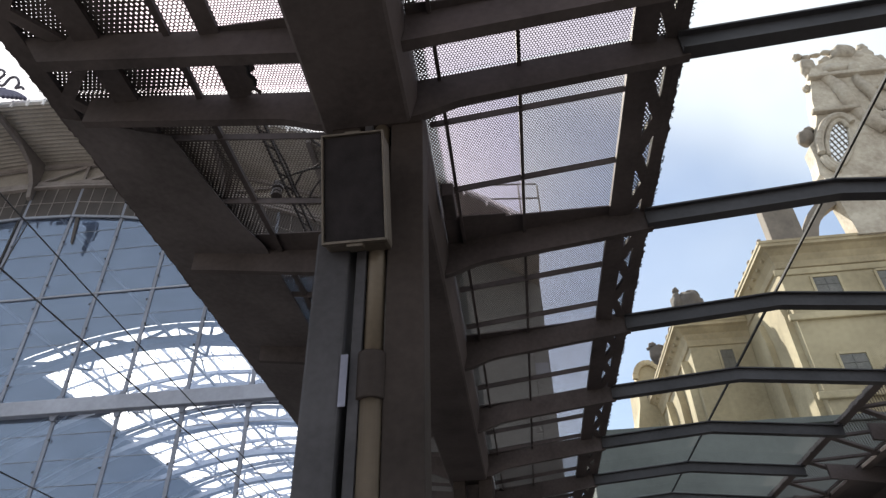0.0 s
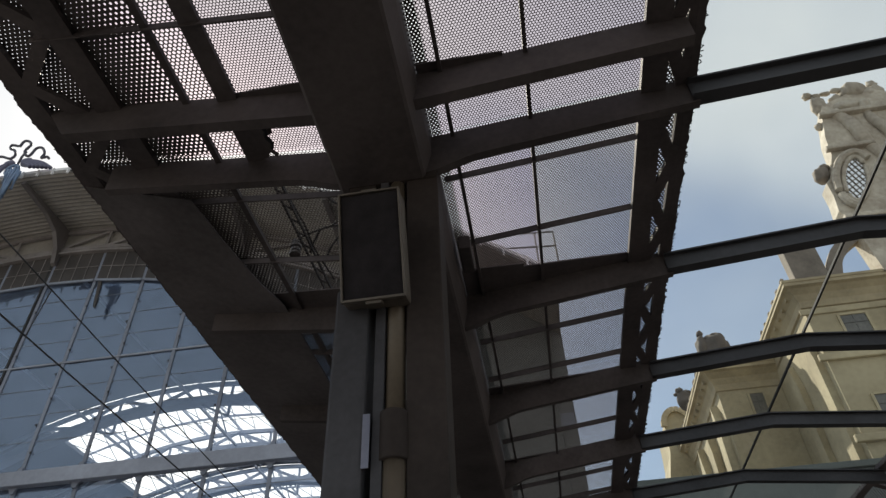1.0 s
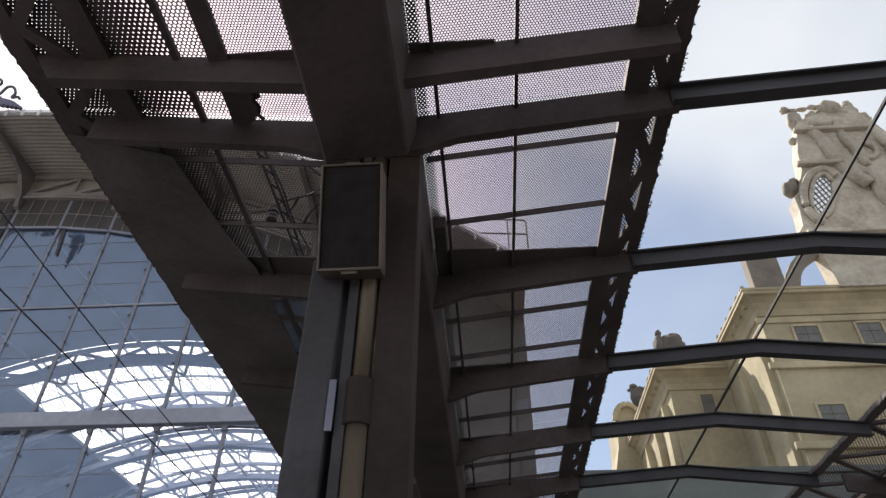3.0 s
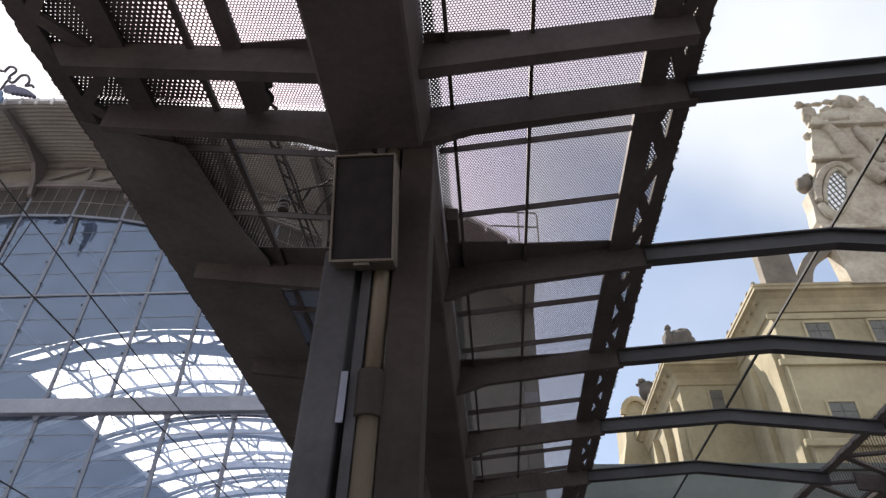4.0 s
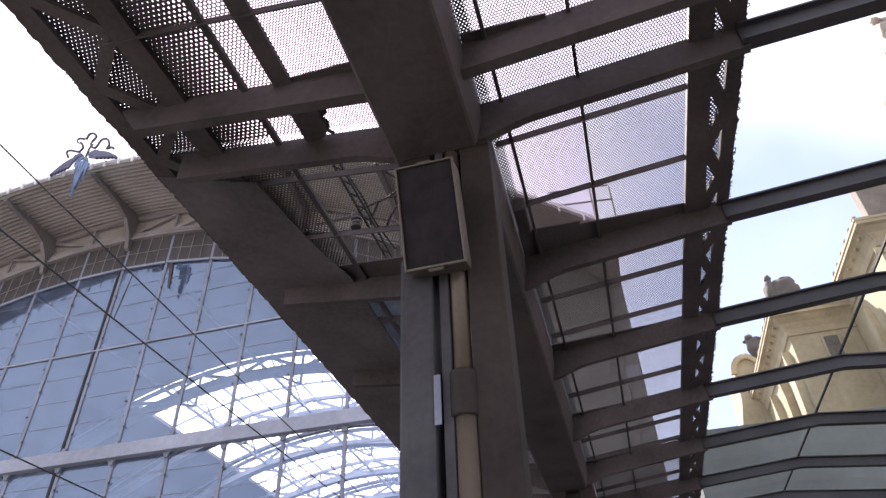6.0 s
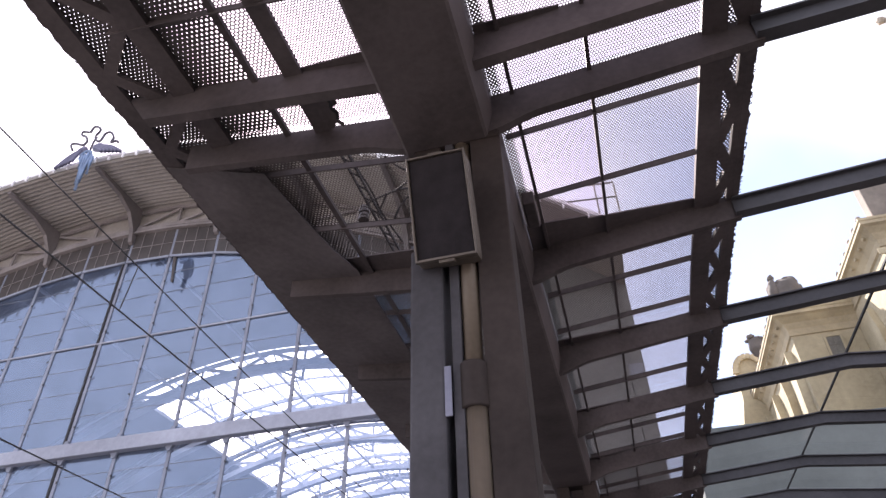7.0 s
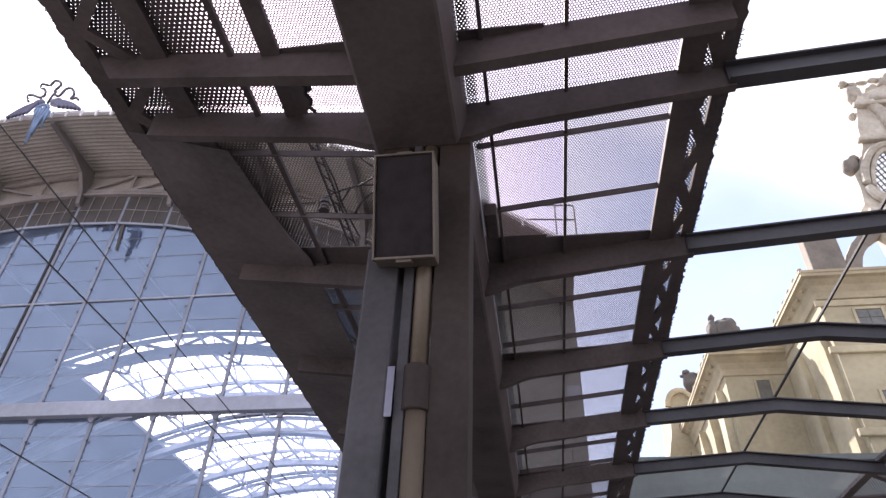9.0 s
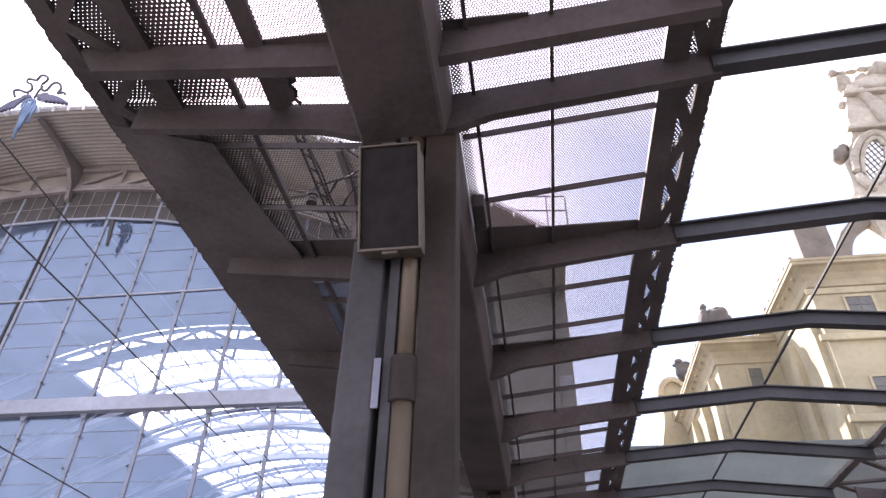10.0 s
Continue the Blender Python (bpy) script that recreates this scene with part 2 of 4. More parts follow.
def bar(bm, a, b, w, h, up=(0, 0, 1)):
    """A straight bar from a to b, w across and h deep."""
    a, b = Vector(a), Vector(b)
    d = (b - a).normalized()
    u = Vector(up)
    s = d.cross(u)
    if s.length < 1e-4:
        s = d.cross(Vector((1, 0, 0)))
    s.normalize()
    u = s.cross(d)
    vs = [bm.verts.new(p + s * i * w / 2 + u * j * h / 2) for p in (a, b) for i, j in ((-1, -1), (1, -1), (1, 1), (-1, 1))]
    for q in ((3, 2, 1, 0), (4, 5, 6, 7), (0, 1, 5, 4), (1, 2, 6, 5), (2, 3, 7, 6), (3, 0, 4, 7)):
        bm.faces.new([vs[k] for k in q])


def prism(bm, pts, axis, lo, hi):
    """An outline extruded along an axis. pts: pairs in the other two axes, in order (xz for y, xy for z, yz for x)."""
    def at(p, v):
        return {"y": (p[0], v, p[1]), "z": (p[0], p[1], v), "x": (v, p[0], p[1])}[axis]
    a = [bm.verts.new(at(p, lo)) for p in pts]
    b = [bm.verts.new(at(p, hi)) for p in pts]
    n = len(pts)
    bm.faces.new(a)
    bm.faces.new(list(reversed(b)))
    for k in range(n):
        bm.faces.new((a[k], b[k], b[(k + 1) % n], a[(k + 1) % n]))
    bmesh.ops.recalc_face_normals(bm, faces=bm.faces)


def tube(bm, pts, r, seg=8):
    """A round tube through points."""
    rings = []
    pts = [Vector(p) for p in pts]
    for k, p in enumerate(pts):
        d = (pts[min(k + 1, len(pts) - 1)] - pts[max(k - 1, 0)]).normalized()
        s = d.cross(Vector((0, 0, 1)))
        if s.length < 1e-3:
            s = d.cross(Vector((0, 1, 0)))
        s.normalize()
        u = s.cross(d)
        rings.append([bm.verts.new(p + (s * math.cos(2 * math.pi * i / seg) + u * math.sin(2 * math.pi * i / seg)) * r) for i in range(seg)])
    for a, b in zip(rings, rings[1:]):
        for i in range(seg):
            bm.faces.new((a[i], a[(i + 1) % seg], b[(i + 1) % seg], b[i]))
    bm.faces.new(rings[0][::-1])
    bm.faces.new(rings[-1])


def lump(bm, c, r, seed, sx=1.0, sy=1.0, sz=1.0, rough=0.25, sub=3):
    """A weathered rounded lump."""
    res = bmesh.ops.create_icosphere(bm, subdivisions=sub, radius=1.0)
    for v in res["verts"]:
        k = 1 + rough * noise.noise(v.co * 1.7 + Vector((seed, seed * 2.1, 0))) + rough * 0.5 * noise.noise(v.co * 4.1 + Vector((0, seed, seed)))
        v.co = Vector(c) + Vector((v.co.x * sx, v.co.y * sy, v.co.z * sz)) * r * k


# ---------------------------------------------------------------- ground and platform
bm = bmesh.new()
box(bm, -1500, 1500, -1500, 1500, -1.6, -0.75)
tagged(finish("ground", bm, GROUND), "grey ballast and earth around the platforms", "ground", kind="structure")
bm = bmesh.new()
box(bm, -2.9, 9.0, -60, 60, -0.75, 0.0, 0.02)
tagged(finish("platform", bm, PLATFORM), "grey asphalt station platform under the canopies", "platform", kind="structure")

# ---------------------------------------------------------------- platform canopies
WING = 0.12                                     # rise of a wing per metre outwards
RIBS = [2.36 + 1.44 * k for k in range(-4, 8)]
COLUMN_Y = (-3.31, 2.45, 8.21)


def perforated(x0, x1, y0, y1, zf, pitch, share):
    """A thin sheet of hexagonal cells with a hole in each, on the surface z = zf(x). share(x): hole width over pitch."""
    dx, dy = pitch, pitch * math.sqrt(3) / 2
    nx, ny = int((x1 - x0) / dx), int((y1 - y0) / dy)
    if nx < 1 or ny < 1:
        return None
    i, j = np.meshgrid(np.arange(nx), np.arange(ny))
    cx = x0 + (i + 0.5 + 0.5 * (j % 2) - 0.25) * (x1 - x0) / nx
    cy = y0 + (j + 0.5) * (y1 - y0) / ny
    cx, cy = cx.ravel(), cy.ravel()
    ang = np.arange(6) * np.pi / 3 + np.pi / 6
    ro, ri = pitch / math.sqrt(3) * 1.003, (pitch * share(cx) * 0.55)[:, None]
    kx, ky = (x1 - x0) / nx / dx, (y1 - y0) / ny / dy
    ox, oy = cx[:, None] + ro * kx * np.cos(ang), cy[:, None] + ro * ky * np.sin(ang)
    ix, iy = cx[:, None] + ri * np.cos(ang), cy[:, None] + ri * np.sin(ang)
    vx, vy = np.concatenate([ox, ix], 1), np.concatenate([oy, iy], 1)
    vz = zf(vx)
    verts = np.stack([vx, vy, vz], 2).reshape(-1, 3)
    base = (np.arange(len(cx)) * 12)[:, None, None]
    k = np.arange(6)
    quad = np.stack([k, (k + 1) % 6, 6 + (k + 1) % 6, 6 + k], 1)[None]
    faces = (base + quad).reshape(-1, 4)
    me = bpy.data.meshes.new("perforated_panel")
    me.from_pydata(verts.tolist(), [], faces.tolist())
    me.materials.append(SHEET)
    return me


def canopy(xc, H, label, near):
    """A butterfly canopy: box beam on columns, haunched ribs, edge trusses, perforated sheets."""
    top = empty("platform_canopy", label, "canopy", "platform canopies", at=(xc, 2.45, H))
    inv = Matrix.Translation((-xc, -2.45, -H))

    def add(name, b, mat=STEEL, lab=""):
        ob = part(name, b, mat, top, lab)
        ob.matrix_parent_inverse = inv
        return ob

    def zf(x):
        return H + WING * np.abs(x - xc)

    def flat(name, pts, side, lo, hi, lab="", mat=STEEL):
        """A plate that lies in a wing; pts: distance from the beam's axis and y."""
        b = bmesh.new()
        rows = [[b.verts.new((xc + side * d, y, H + WING * d + h)) for d, y in pts] for h in (lo, hi)]
        n = len(pts)
        b.faces.new(rows[0])
        b.faces.new(rows[1][::-1])
        for k in range(n):
            b.faces.new((rows[0][k], rows[1][k], rows[1][(k + 1) % n], rows[0][(k + 1) % n]))
        bmesh.ops.recalc_face_normals(b, faces=b.faces)
        add(name, b, mat, lab)
    ends = (RIBS[0] - 0.6, RIBS[-1] + 0.5)
    b = bmesh.new()
    prism(b, [(xc - 0.29, H + 0.16), (xc - 0.29, H - 0.02), (xc - 0.240, H - 0.21), (xc - 0.225, H - 0.22), (xc + 0.195, H - 0.22), (xc + 0.210, H - 0.21), (xc + 0.245, H - 0.05), (xc + 0.245, H + 0.16)], "y", *ends)
    add("gutter_beam", b)
    for side in (-1, 1):
        def X(d):
            return xc + side * d
        edge = 1.868 if near and side < 0 else 1.675      # reach of this wing
        # hollow-section ribs with a rounded haunch at the beam; a second one stands beside each column
        stations = [(y + 0.037, y + 0.085) for y in RIBS] + [(COLUMN_Y[1] - 0.463, COLUMN_Y[1] - 0.400)]
        foot = edge - 0.02 if side > 0 else edge - 0.25 if near else edge - 0.35
        outline = [(0.05, 0.05), (foot, 0.05), (foot, -0.145), (0.52, -0.155), (0.46, -0.160), (0.40, -0.172), (0.34, -0.190), (0.28, -0.206), (0.22, -0.212), (0.05, -0.212)]
        for k, (y0, y1) in enumerate(stations):
            b = bmesh.new()
            shape = outline if k < len(RIBS) else [(0.05, 0.05), (edge - 0.10, 0.05), (min(foot, edge - 0.10), -0.15), (0.05, -0.155)]
            prism(b, [(X(d), H + WING * d + h) for d, h in shape], "y", y0, y1)
            add("rib", b)
        # light angle purlins, evenly spaced under the sheet
        for k in range(-9, 17) if near or side > 0 else ():
            y = 2.695 + 0.575 * min(k, 4) + 0.602 * max(k - 4, 0)
            b = bmesh.new()
            bar(b, (X(0.27), y + 0.004, H + WING * 0.27 + 0.026), (X(edge - 0.3), y + 0.004, H + WING * (edge - 0.3) + 0.026), 0.008, 0.046)
            bar(b, (X(0.27), y + 0.014, H + WING * 0.27 + 0.046), (X(edge - 0.3), y + 0.014, H + WING * (edge - 0.3) + 0.046), 0.028, 0.006)
            add("purlin", b)
        # long rails under the sheet
        for d, w, h, last in ((0.363, 0.020, 0.03, ends[1]), (0.785, 0.020, 0.03, ends[1])) if side > 0 else ((0.733, 0.10, 0.03, 2.45), (0.960, 0.034, 0.03, ends[1])):
            b = bmesh.new()
            bar(b, (X(d), ends[0], H + WING * d + 0.032), (X(d), last, H + WING * d + 0.032), w, h)
            add("sheet_rail", b)
        # edge truss lying in the wing: two chords with a zigzag between
        b = bmesh.new()
        if not near and side < 0:
            chords, zig = ((0.84, 0.12), (1.620, 0.10)), (0.88, 1.60)
        elif side > 0:
            chords, zig = ((1.442, 0.13), (1.630, 0.08)), (1.50, 1.60)
        else:
            chords, zig = ((1.395, 0.13), (1.800, 0.10)), (1.46, 1.75)
        for d, w in chords:
            bar(b, (X(d), ends[0], H + WING * d + 0.030), (X(d), ends[1], H + WING * d + 0.030), w, 0.04)
        step, y, flip = 0.45 if not near and side < 0 else 0.29, ends[0], 0
        while y < ends[1] - step:
            a, c = zig if flip else zig[::-1]
            bar(b, (X(a), y, H + WING * a + 0.028), (X(c), y + step, H + WING * c + 0.028), 0.07, 0.03)
            y, flip = y + step, 1 - flip
        add("edge_truss", b)
        # frayed flashing along the edge
        b = bmesh.new()
        n = int((ends[1] - ends[0]) / 0.02)
        vs = []
        for q in range(n + 1):
            yy = ends[0] + q * 0.02
            e = edge + 0.010 * noise.noise(Vector((yy * 9, side, xc))) + 0.013 * noise.noise(Vector((yy * 37, side, xc)))
            vs.append([b.verts.new((X(d), yy, H + WING * d + h)) for d, h in ((edge - 0.05, 0.05), (e, 0.05), (e, 0.01), (edge - 0.05, 0.01))])
        for p, q in zip(vs, vs[1:]):
            for r in range(4):
                b.faces.new((p[r], p[(r + 1) % 4], q[(r + 1) % 4], q[r]))
        add("edge_flashing", b)
        # stray wire ends standing out of the flashing
        b = bmesh.new()
        y = ends[0]
        while y < ends[1] and near:
            d0, u, out = edge - 0.012, random.uniform(-0.045, 0.045), random.uniform(0.012, 0.034)
            tube(b, [(X(d0), y, H + WING * d0 + 0.03), (X(d0 + out), y + u * 0.4, H + WING * d0 + 0.035), (X(d0 + out * random.uniform(0.2, 1.0)), y + u, H + WING * d0 + 0.03), (X(d0), y + u * 1.3, H + WING * d0 + 0.03)], 0.0036, 4)
            y += random.uniform(0.012, 0.045)
        if near:
            tagged(add("wire_fringe", b, CABLE), "frayed dark wire ends along the canopy edge", kind="stuff")
        else:
            b.free()
        # cover plates beside the ribs
        if near and side > 0:
            flat("splice_plate", [(0.25, 1.930), (0.675, 1.968), (0.675, 1.994), (1.38, 2.058), (1.38, 2.10), (0.25, 2.10)], side, 0.040, 0.050)
            flat("splice_plate", [(0.25, 3.545), (0.662, 3.617), (0.662, 3.648), (1.38, 3.752), (1.38, 3.85), (0.25, 3.85)], side, 0.040, 0.050)
            for k, y in enumerate(RIBS[6:]):
                low = -0.07 if k == 0 else 0.0
                flat("splice_plate", [(0.25, y + low), (1.38, y + low / 3 + 0.09), (1.38, y + 0.11), (0.25, y + 0.11)], side, 0.040, 0.050)
        elif near:
            flat("splice_plate", [(0.30, 1.930), (0.68, 1.965), (0.80, 1.995), (1.32, 2.030), (1.32, 2.10), (0.30, 2.10)], side, 0.040, 0.050)
            flat("splice_plate", [(0.30, 3.60), (0.75, 3.635), (1.15, 3.67), (1.15, 3.86), (0.30, 3.86)], side, 0.040, 0.050)
            flat("edge_plate", [(1.25, 2.66), (edge - 0.02, 2.50), (edge - 0.02, ends[1]), (1.05, ends[1]), (1.05, 3.75), (1.13, 3.5), (1.205, 3.05)], side, 0.0, 0.008, "grey-brown edge plate, lightened for haze", PLATE)
            # torn clip hanging beside the wide rail
            flat("rail_clip", [(0.68, 2.16), (0.575, 2.185), (0.575, 2.215), (0.615, 2.235), (0.600, 2.30), (0.625, 2.325), (0.590, 2.36), (0.605, 2.385), (0.635, 2.345), (0.66, 2.385), (0.69, 2.385)], side, 0.018, 0.024)
        # perforated sheets, one a bay
        for y0, y1 in zip([ends[0]] + RIBS, RIBS + [ends[1]]):
            fine = near and 0.5 < y0 and y1 < 8.2

            def fade(d0, s0, d1, s1):
                return lambda x: np.interp(np.abs(x - xc), (d0, d1), (s0, s1))
            if side > 0:
                s = 0.76 if y0 < 2.3 else 0.73 if y0 < 3.7 else 0.68
                spans = ((0.25, 0.31, 0.0158, fade(0.25, 0.4, 0.31, 0.5)), (0.31, 1.39, 0.0158, fade(0.3, s, 1.4, s)), (1.39, edge, 0.020, fade(1.39, 0.42, 1.7, 0.54)))
            elif y0 < 2.3:
                spans = ((0.25, 0.72, 0.0165, fade(0, 0.76, 1, 0.76)), (0.72, 0.965, 0.0230, fade(0, 0.74, 1, 0.74)), (0.965, 1.40, 0.0285, fade(0.98, 0.60, 1.30, 0.10)), (1.40, edge, 0.0250, fade(1.40, 0.14, 1.75, 0.26)))
            elif y0 < 3.7:
                spans = ((0.25, 0.965, 0.0200, fade(0.3, 0.84, 1.0, 0.82)), (0.965, 1.40, 0.0240, fade(0.98, 0.82, 1.24, 0.25)), (1.40, edge, 0.0265, fade(1.4, 0.2, 1.8, 0.25)))
            else:
                spans = ((0.25, 1.26, 0.0205, fade(0.3, 0.54, 1.2, 0.40)), (1.26, edge, 0.0245, fade(1.26, 0.3, 1.8, 0.2)))
            if not near and side < 0:
                spans = ((0.25, 0.86, 0.04, None), (0.86, edge, 0.032, None))
            for d0, d1, pitch, share in spans:
                if not near and side < 0:
                    share = fade(0.80, 0.06, 0.87, 0.80)
                elif not fine:
                    pitch, share = 0.040, fade(0, 0.5, 2, 0.5)
                me = perforated(min(X(d0), X(d1)), max(X(d0), X(d1)), y0, y1, zf, pitch, share)
                if me:
                    me.transform(Matrix.Translation((0, 0, 0.055)))
                    ob = new("perforated_panel", me)
                    ob.parent, ob.matrix_parent_inverse = top, inv
        # sheets added only to tint the sky: rose by the column, smoky elsewhere
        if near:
            tint_sheets = [(0.30, 1.40, 0.9, 2.42, ROSE), (0.30, 0.785, 2.43, 3.80, ROSE), (0.79, 1.40, 2.43, 3.80, SMOKY)] if side > 0 else [(0.30, 1.30, 0.9, 2.42, ROSE)]
            tint_sheets += [(0.30, 1.40, y, y + 1.43, SMOKY) for y in RIBS[5:-1]]
            for d0, d1, y0, y1, mat in tint_sheets:
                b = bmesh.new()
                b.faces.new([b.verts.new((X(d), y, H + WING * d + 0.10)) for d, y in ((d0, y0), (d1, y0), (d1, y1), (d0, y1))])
                add("cover_sheet", b, mat, "added rose sheet that tints the sky seen through the bay" if mat == ROSE else "added smoky sheet that tones the sky seen through the bay").visible_shadow = False
    return top


XC, HC = -0.55, 4.40
canopy(XC, HC, "brown-grey steel butterfly canopy with perforated sheets over the platform", True)
canopy(5.47, 4.36, "second brown-grey steel canopy with perforated sheets beyond the glass roof", False)

# columns under the beams
def column(x, y, H, group):
    c = empty("canopy_column", "grey-brown steel canopy column of twin sections standing on the platform", "column", group, at=(x, y, 0))
    inv = Matrix.Translation((-x, -y, 0))

    def add(name, b, mat, lab=""):
        ob = part(name, b, mat, c, lab)
        ob.matrix_parent_inverse = inv
    b = bmesh.new()
    box(b, x - 0.20, x - 0.05, y - 0.07, y + 0.08, 0, 3.5, 0.012)
    add("box_section", b, GREY_COL, "grey-blue painted steel box section")
    b = bmesh.new()
    box(b, x - 0.19, x - 0.05, y - 0.045, y + 0.08, 3.5, H - 0.1, 0.008)
    add("upper_section", b, COLSTEEL)
    b = bmesh.new()
    box(b, x + 0.11, x + 0.27, y - 0.04, y + 0.14, 0, H - 0.1, 0.008)
    add("web_section", b, COLSTEEL)
    b = bmesh.new()
    box(b, x - 0.035, x + 0.10, y + 0.10, y + 0.125, 0, 2.98, 0.003)
    add("tie_plate", b, STEEL)
    b = bmesh.new()
    box(b, x - 0.035, x + 0.10, y + 0.10, y + 0.125, 3.40, H - 0.1, 0.003)
    add("tie_plate", b, STEEL)
    b = bmesh.new()
    box(b, x - 0.195, x + 0.265, y - 0.052, y + 0.145, H - 0.222, H - 0.09, 0.01)
    add("head_block", b, COLSTEEL)
    b = bmesh.new()
    box(b, x - 0.26, x + 0.33, y - 0.15, y + 0.2, 0.0, 0.025, 0.004)
    add("base_plate", b, STEEL)
    return c


for y in COLUMN_Y:
    column(XC, y, HC, "canopy columns")
    column(5.47, y, 4.36, "canopy columns")

# rainwater pipe on the near column
pipe = empty("downpipe", "beige rainwater downpipe with a grey collar against the column", "pipe", at=(-0.485, 2.43, 0))
pinv = Matrix.Translation((0.485, -2.43, 0))


def add_pipe(name, b, mat, lab=""):
    ob = part(name, b, mat, pipe, lab, True)
    ob.matrix_parent_inverse = pinv


b = bmesh.new()
tube(b, [(-0.487, 2.43, 0.0), (-0.487, 2.43, 2.75)], 0.045, 20)
add_pipe("lower_pipe", b, BEIGE)
b = bmesh.new()
tube(b, [(-0.490, 2.44, 2.86), (-0.490, 2.44, 4.28)], 0.040, 20)
add_pipe("upper_pipe", b, BEIGE)
b = bmesh.new()
tube(b, [(-0.49, 2.43, 2.700), (-0.49, 2.43, 2.706), (-0.49, 2.43, 2.885), (-0.49, 2.43, 2.895)], 0.060, 20)
add_pipe("collar", b, COLSTEEL, "grey-brown sleeve collar")
b = bmesh.new()
box(b, -0.572, -0.530, 2.40, 2.47, 0.0, 4.2, 0.004)
add_pipe("back_rail", b, GREY_COL)

bm = bmesh.new()
box(bm, -0.602, -0.573, 2.372, 2.378, 2.665, 2.880, 0.002)
tagged(finish("tag_plate", bm, TAG), "pale lavender metal plate fixed to the column", "plate")

# the loudspeaker hung on the column
spk = empty("loudspeaker", "black-fronted loudspeaker in a dull cream case on the column", "loudspeaker")
W2, H2, D2 = 0.140, 0.257, 0.13
b = bmesh.new()
box(b, -W2, W2, 0.0, D2, -H2, H2, 0.02)
part("case", b, BOXRIM, spk)
b = bmesh.new()
for x0, x1, z0, z1 in ((-W2, -W2 + 0.009, -H2, H2), (W2 - 0.009, W2, -H2, H2), (-W2 + 0.009, W2 - 0.009, H2 - 0.009, H2), (-W2 + 0.009, W2 - 0.009, -H2, -H2 + 0.012)):
    box(b, x0, x1, -0.022, 0.006, z0, z1, 0.003)
part("rim", b, BOXRIM, spk)
b = bmesh.new()
box(b, -W2 + 0.011, W2 - 0.011, -0.008, 0.004, -H2 + 0.014, H2 - 0.011, 0.004)
part("grille", b, BOXFACE, spk, "black cloth grille")
for nm, z0, z1, xo in (("upper_lug", H2 - 0.004, H2 + 0.012, 0.0), ("lower_lug", -H2 - 0.014, -H2 + 0.004, 0.0)):
    b = bmesh.new()
    box(b, xo - 0.035, xo + 0.035, -0.012, 0.03, z0, z1, 0.004)
    part(nm, b, BOXRIM, spk)
b = bmesh.new()
box(b, -0.03, 0.03, D2, D2 + 0.16, -0.05, 0.05, 0.006)
part("bracket", b, STEEL, spk)
spk.matrix_world = pose(-0.556, 2.218, 3.603, 18.7, 0, 0)

# ---------------------------------------------------------------- glass roof between the canopies
XE, ZE, XRG, ZRG, XE2, ZE2 = 1.12, 4.60, 2.37, 4.706, 3.80, 4.555
groof = empty("glass_roof", "clear glass roof on dark bent steel rafters between the canopies", "glass roof", at=(XRG, 5, ZRG))
ginv = Matrix.Translation((-XRG, -5, -ZRG))


def add_roof(name, b, mat, lab=""):
    ob = part(name, b, mat, groof, lab)
    ob.matrix_parent_inverse = ginv
    return ob


for y in RIBS:
    b = bmesh.new()
    prism(b, [(XE - 0.05, ZE), (XRG, ZRG), (XE2 + 0.05, ZE2), (XE2 + 0.05, ZE2 - 0.125), (XRG, ZRG - 0.125), (XE - 0.05, ZE - 0.125)], "y", y + 0.025, y + 0.045)
    for h in (-0.006, -0.131):
        bar(b, (XE - 0.05, y + 0.035, ZE + h), (XRG, y + 0.035, ZRG + h), 0.085, 0.012)
        bar(b, (XRG, y + 0.035, ZRG + h), (XE2 + 0.05, y + 0.035, ZE2 + h), 0.085, 0.012)
    add_roof("rafter", b, RAFTER)
bays = list(zip([RIBS[0] - 0.6] + RIBS, RIBS + [RIBS[-1] + 0.5]))
for y0, y1 in bays:
    for xa, za, xb, zb in ((XE, ZE, XRG - 0.008, ZRG), (XRG + 0.008, ZRG, XE2, ZE2)):
        b = bmesh.new()
        vs = [b.verts.new(p) for p in ((xa, y1 + 0.03, za + 0.012), (xb, y1 + 0.03, zb + 0.012), (xb, y0 + 0.04, zb + 0.012), (xa, y0 + 0.04, za + 0.012))]
        b.faces.new(vs)
        ob = add_roof("pane", b, ROOFGLASS)
        ob.visible_shadow = False
b = bmesh.new()
bar(b, (XRG, bays[0][0], ZRG + 0.012), (XRG, bays[-1][1], ZRG + 0.012), 0.016, 0.02)
add_roof("ridge_seal", b, CABLE, "black ridge seal")

# ---------------------------------------------------------------- train hall
VX, VZ, VK = -14.5, 17.0, 0.0266               # apex of the vault and its curvature
Y0, YG, Y1 = 11.92, 14.4, 96.0                 # eave, glazed gable, far end
XL, XRH = -30.0, 0.85


def vz(x):
    return VZ - VK * (x - VX) ** 2


hall = empty("train_hall", "arched train hall with a glazed gable and overhanging soffit", "train hall", at=(VX, YG, 0))
hinv = Matrix.Translation((-VX, -YG, 0))


def add_hall(name, b, mat, lab="", smooth=False):
    ob = part(name, b, mat, hall, lab, smooth)
    ob.matrix_parent_inverse = hinv
    return ob


